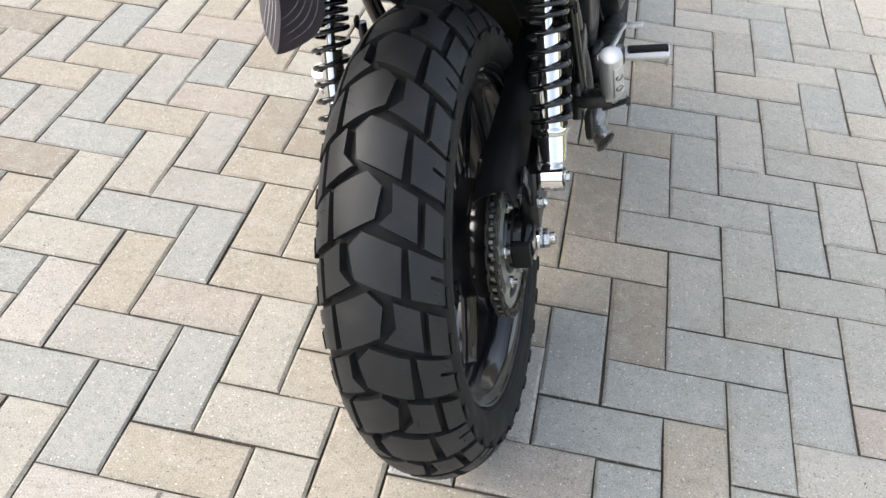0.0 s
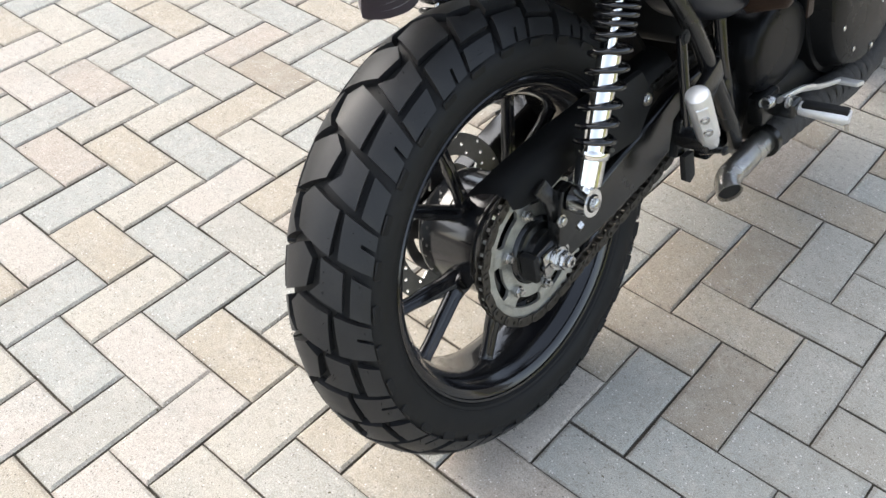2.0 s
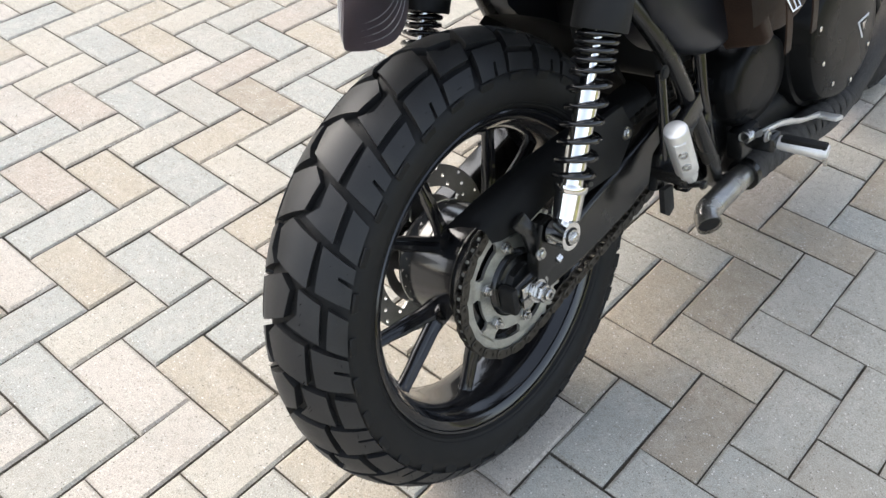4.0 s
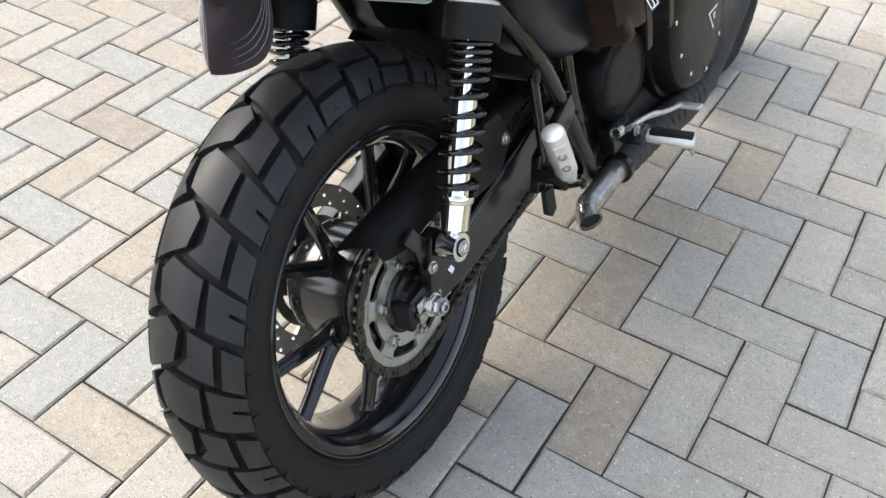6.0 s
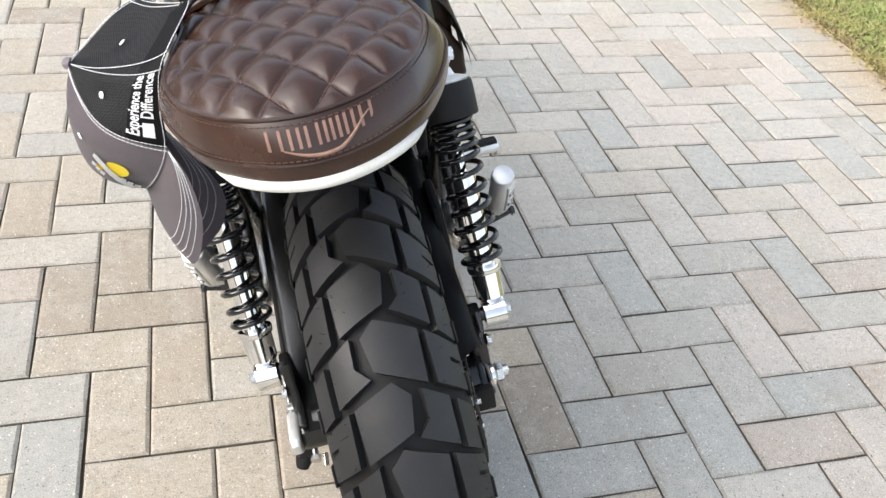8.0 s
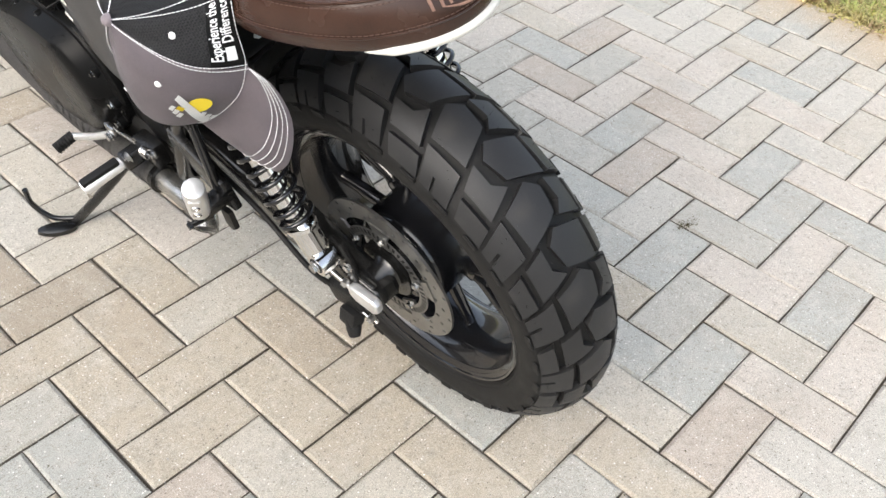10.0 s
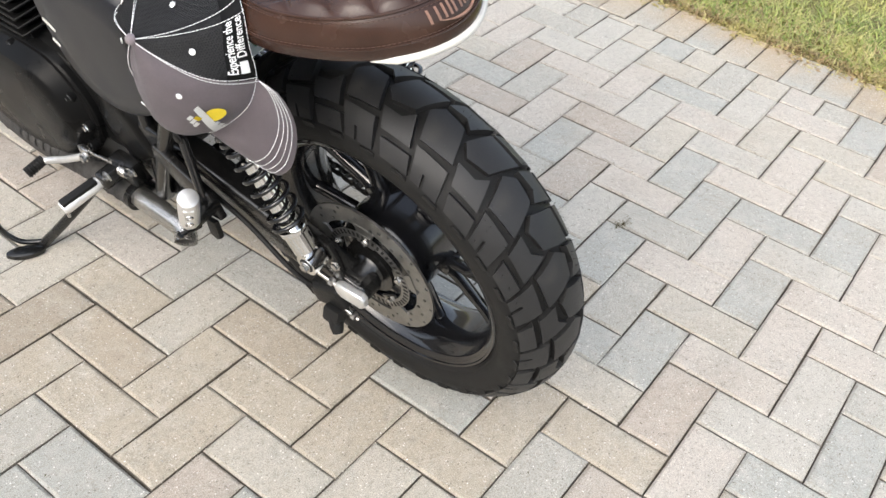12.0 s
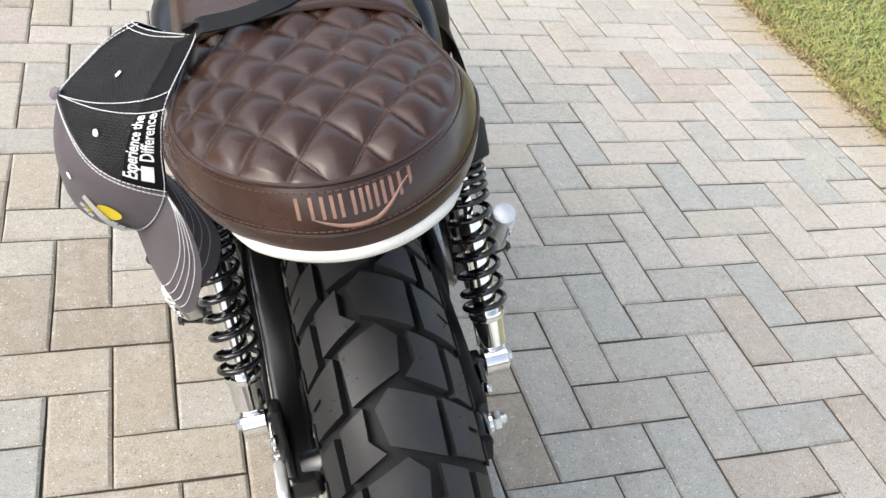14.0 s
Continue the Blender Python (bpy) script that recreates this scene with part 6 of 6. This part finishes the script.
tagged(new("thatch", me), "brown thatch and litter along the lawn edge", "litter", kind="stuff")

# specks of dirt and leaf crumbs on the pavers and in their joints
g = random.Random(77)
v, f = [], []
for _ in range(650):
    x, y = g.uniform(-2.2, 1.6), g.uniform(-1.6, 3.0)
    if g.random() < 0.6:
        x = round(x / W) * W + g.gauss(0, 0.0025)
    s0 = g.uniform(0.0008, 0.0032)
    a = g.uniform(0, 6.283)
    cx, sx = math.cos(a) * s0, math.sin(a) * s0
    n0 = len(v)
    v += [(x - cx, y - sx, 0.001), (x + sx * 0.5, y - cx * 0.5, 0.002), (x + cx, y + sx, 0.001), (x - sx * 0.4, y + cx * 0.6, 0.0025)]
    f += [(n0, n0 + 1, n0 + 3), (n0 + 1, n0 + 2, n0 + 3)]
me = bpy.data.meshes.new("dirt_specks")
me.from_pydata(v, [], f)
me.materials.append(MOSS)
tagged(new("dirt_specks", me), "dark crumbs of dirt and leaf on the pavers", "litter", kind="stuff")

# tuft of dry moss and bits of litter on the pavers
v, f = [], []
g = random.Random(5)
for _ in range(160):
    a, r = g.uniform(0, 6.283), abs(g.gauss(0, 0.012))
    x, y = 0.623 + r * math.cos(a) * 1.9, -0.448 + r * math.sin(a) * 0.8
    n0 = len(v)
    h, t = g.uniform(0.002, 0.007), g.uniform(0, 6.283)
    v += [(x, y, 0.0), (x + 0.002 * math.cos(t), y + 0.002 * math.sin(t), 0.0), (x + 0.003 * math.sin(t), y, h)]
    f.append((n0, n0 + 1, n0 + 2))
me = bpy.data.meshes.new("moss_tuft")
me.from_pydata(v, [], f)
me.materials.append(MOSS)
tagged(new("moss_tuft", me), "small tuft of dry moss on a paver joint", "moss", kind="stuff")

# unseen plain walls, added to block the bright horizon in the bike's reflections
for name, x, y, sx, sy in (("unseen_wall_west", -9.0, 0.0, 0.2, 20.2), ("unseen_wall_north", 1.0, 10.0, 19.8, 0.2)):
    wall = part(name, block((sx, sy, 3.2), Matrix.Translation((x, y, 1.58)), 0.02, 1), STUCCO)
    tagged(wall, "plain unseen wall added to darken reflections from the side", "wall", kind="structure")
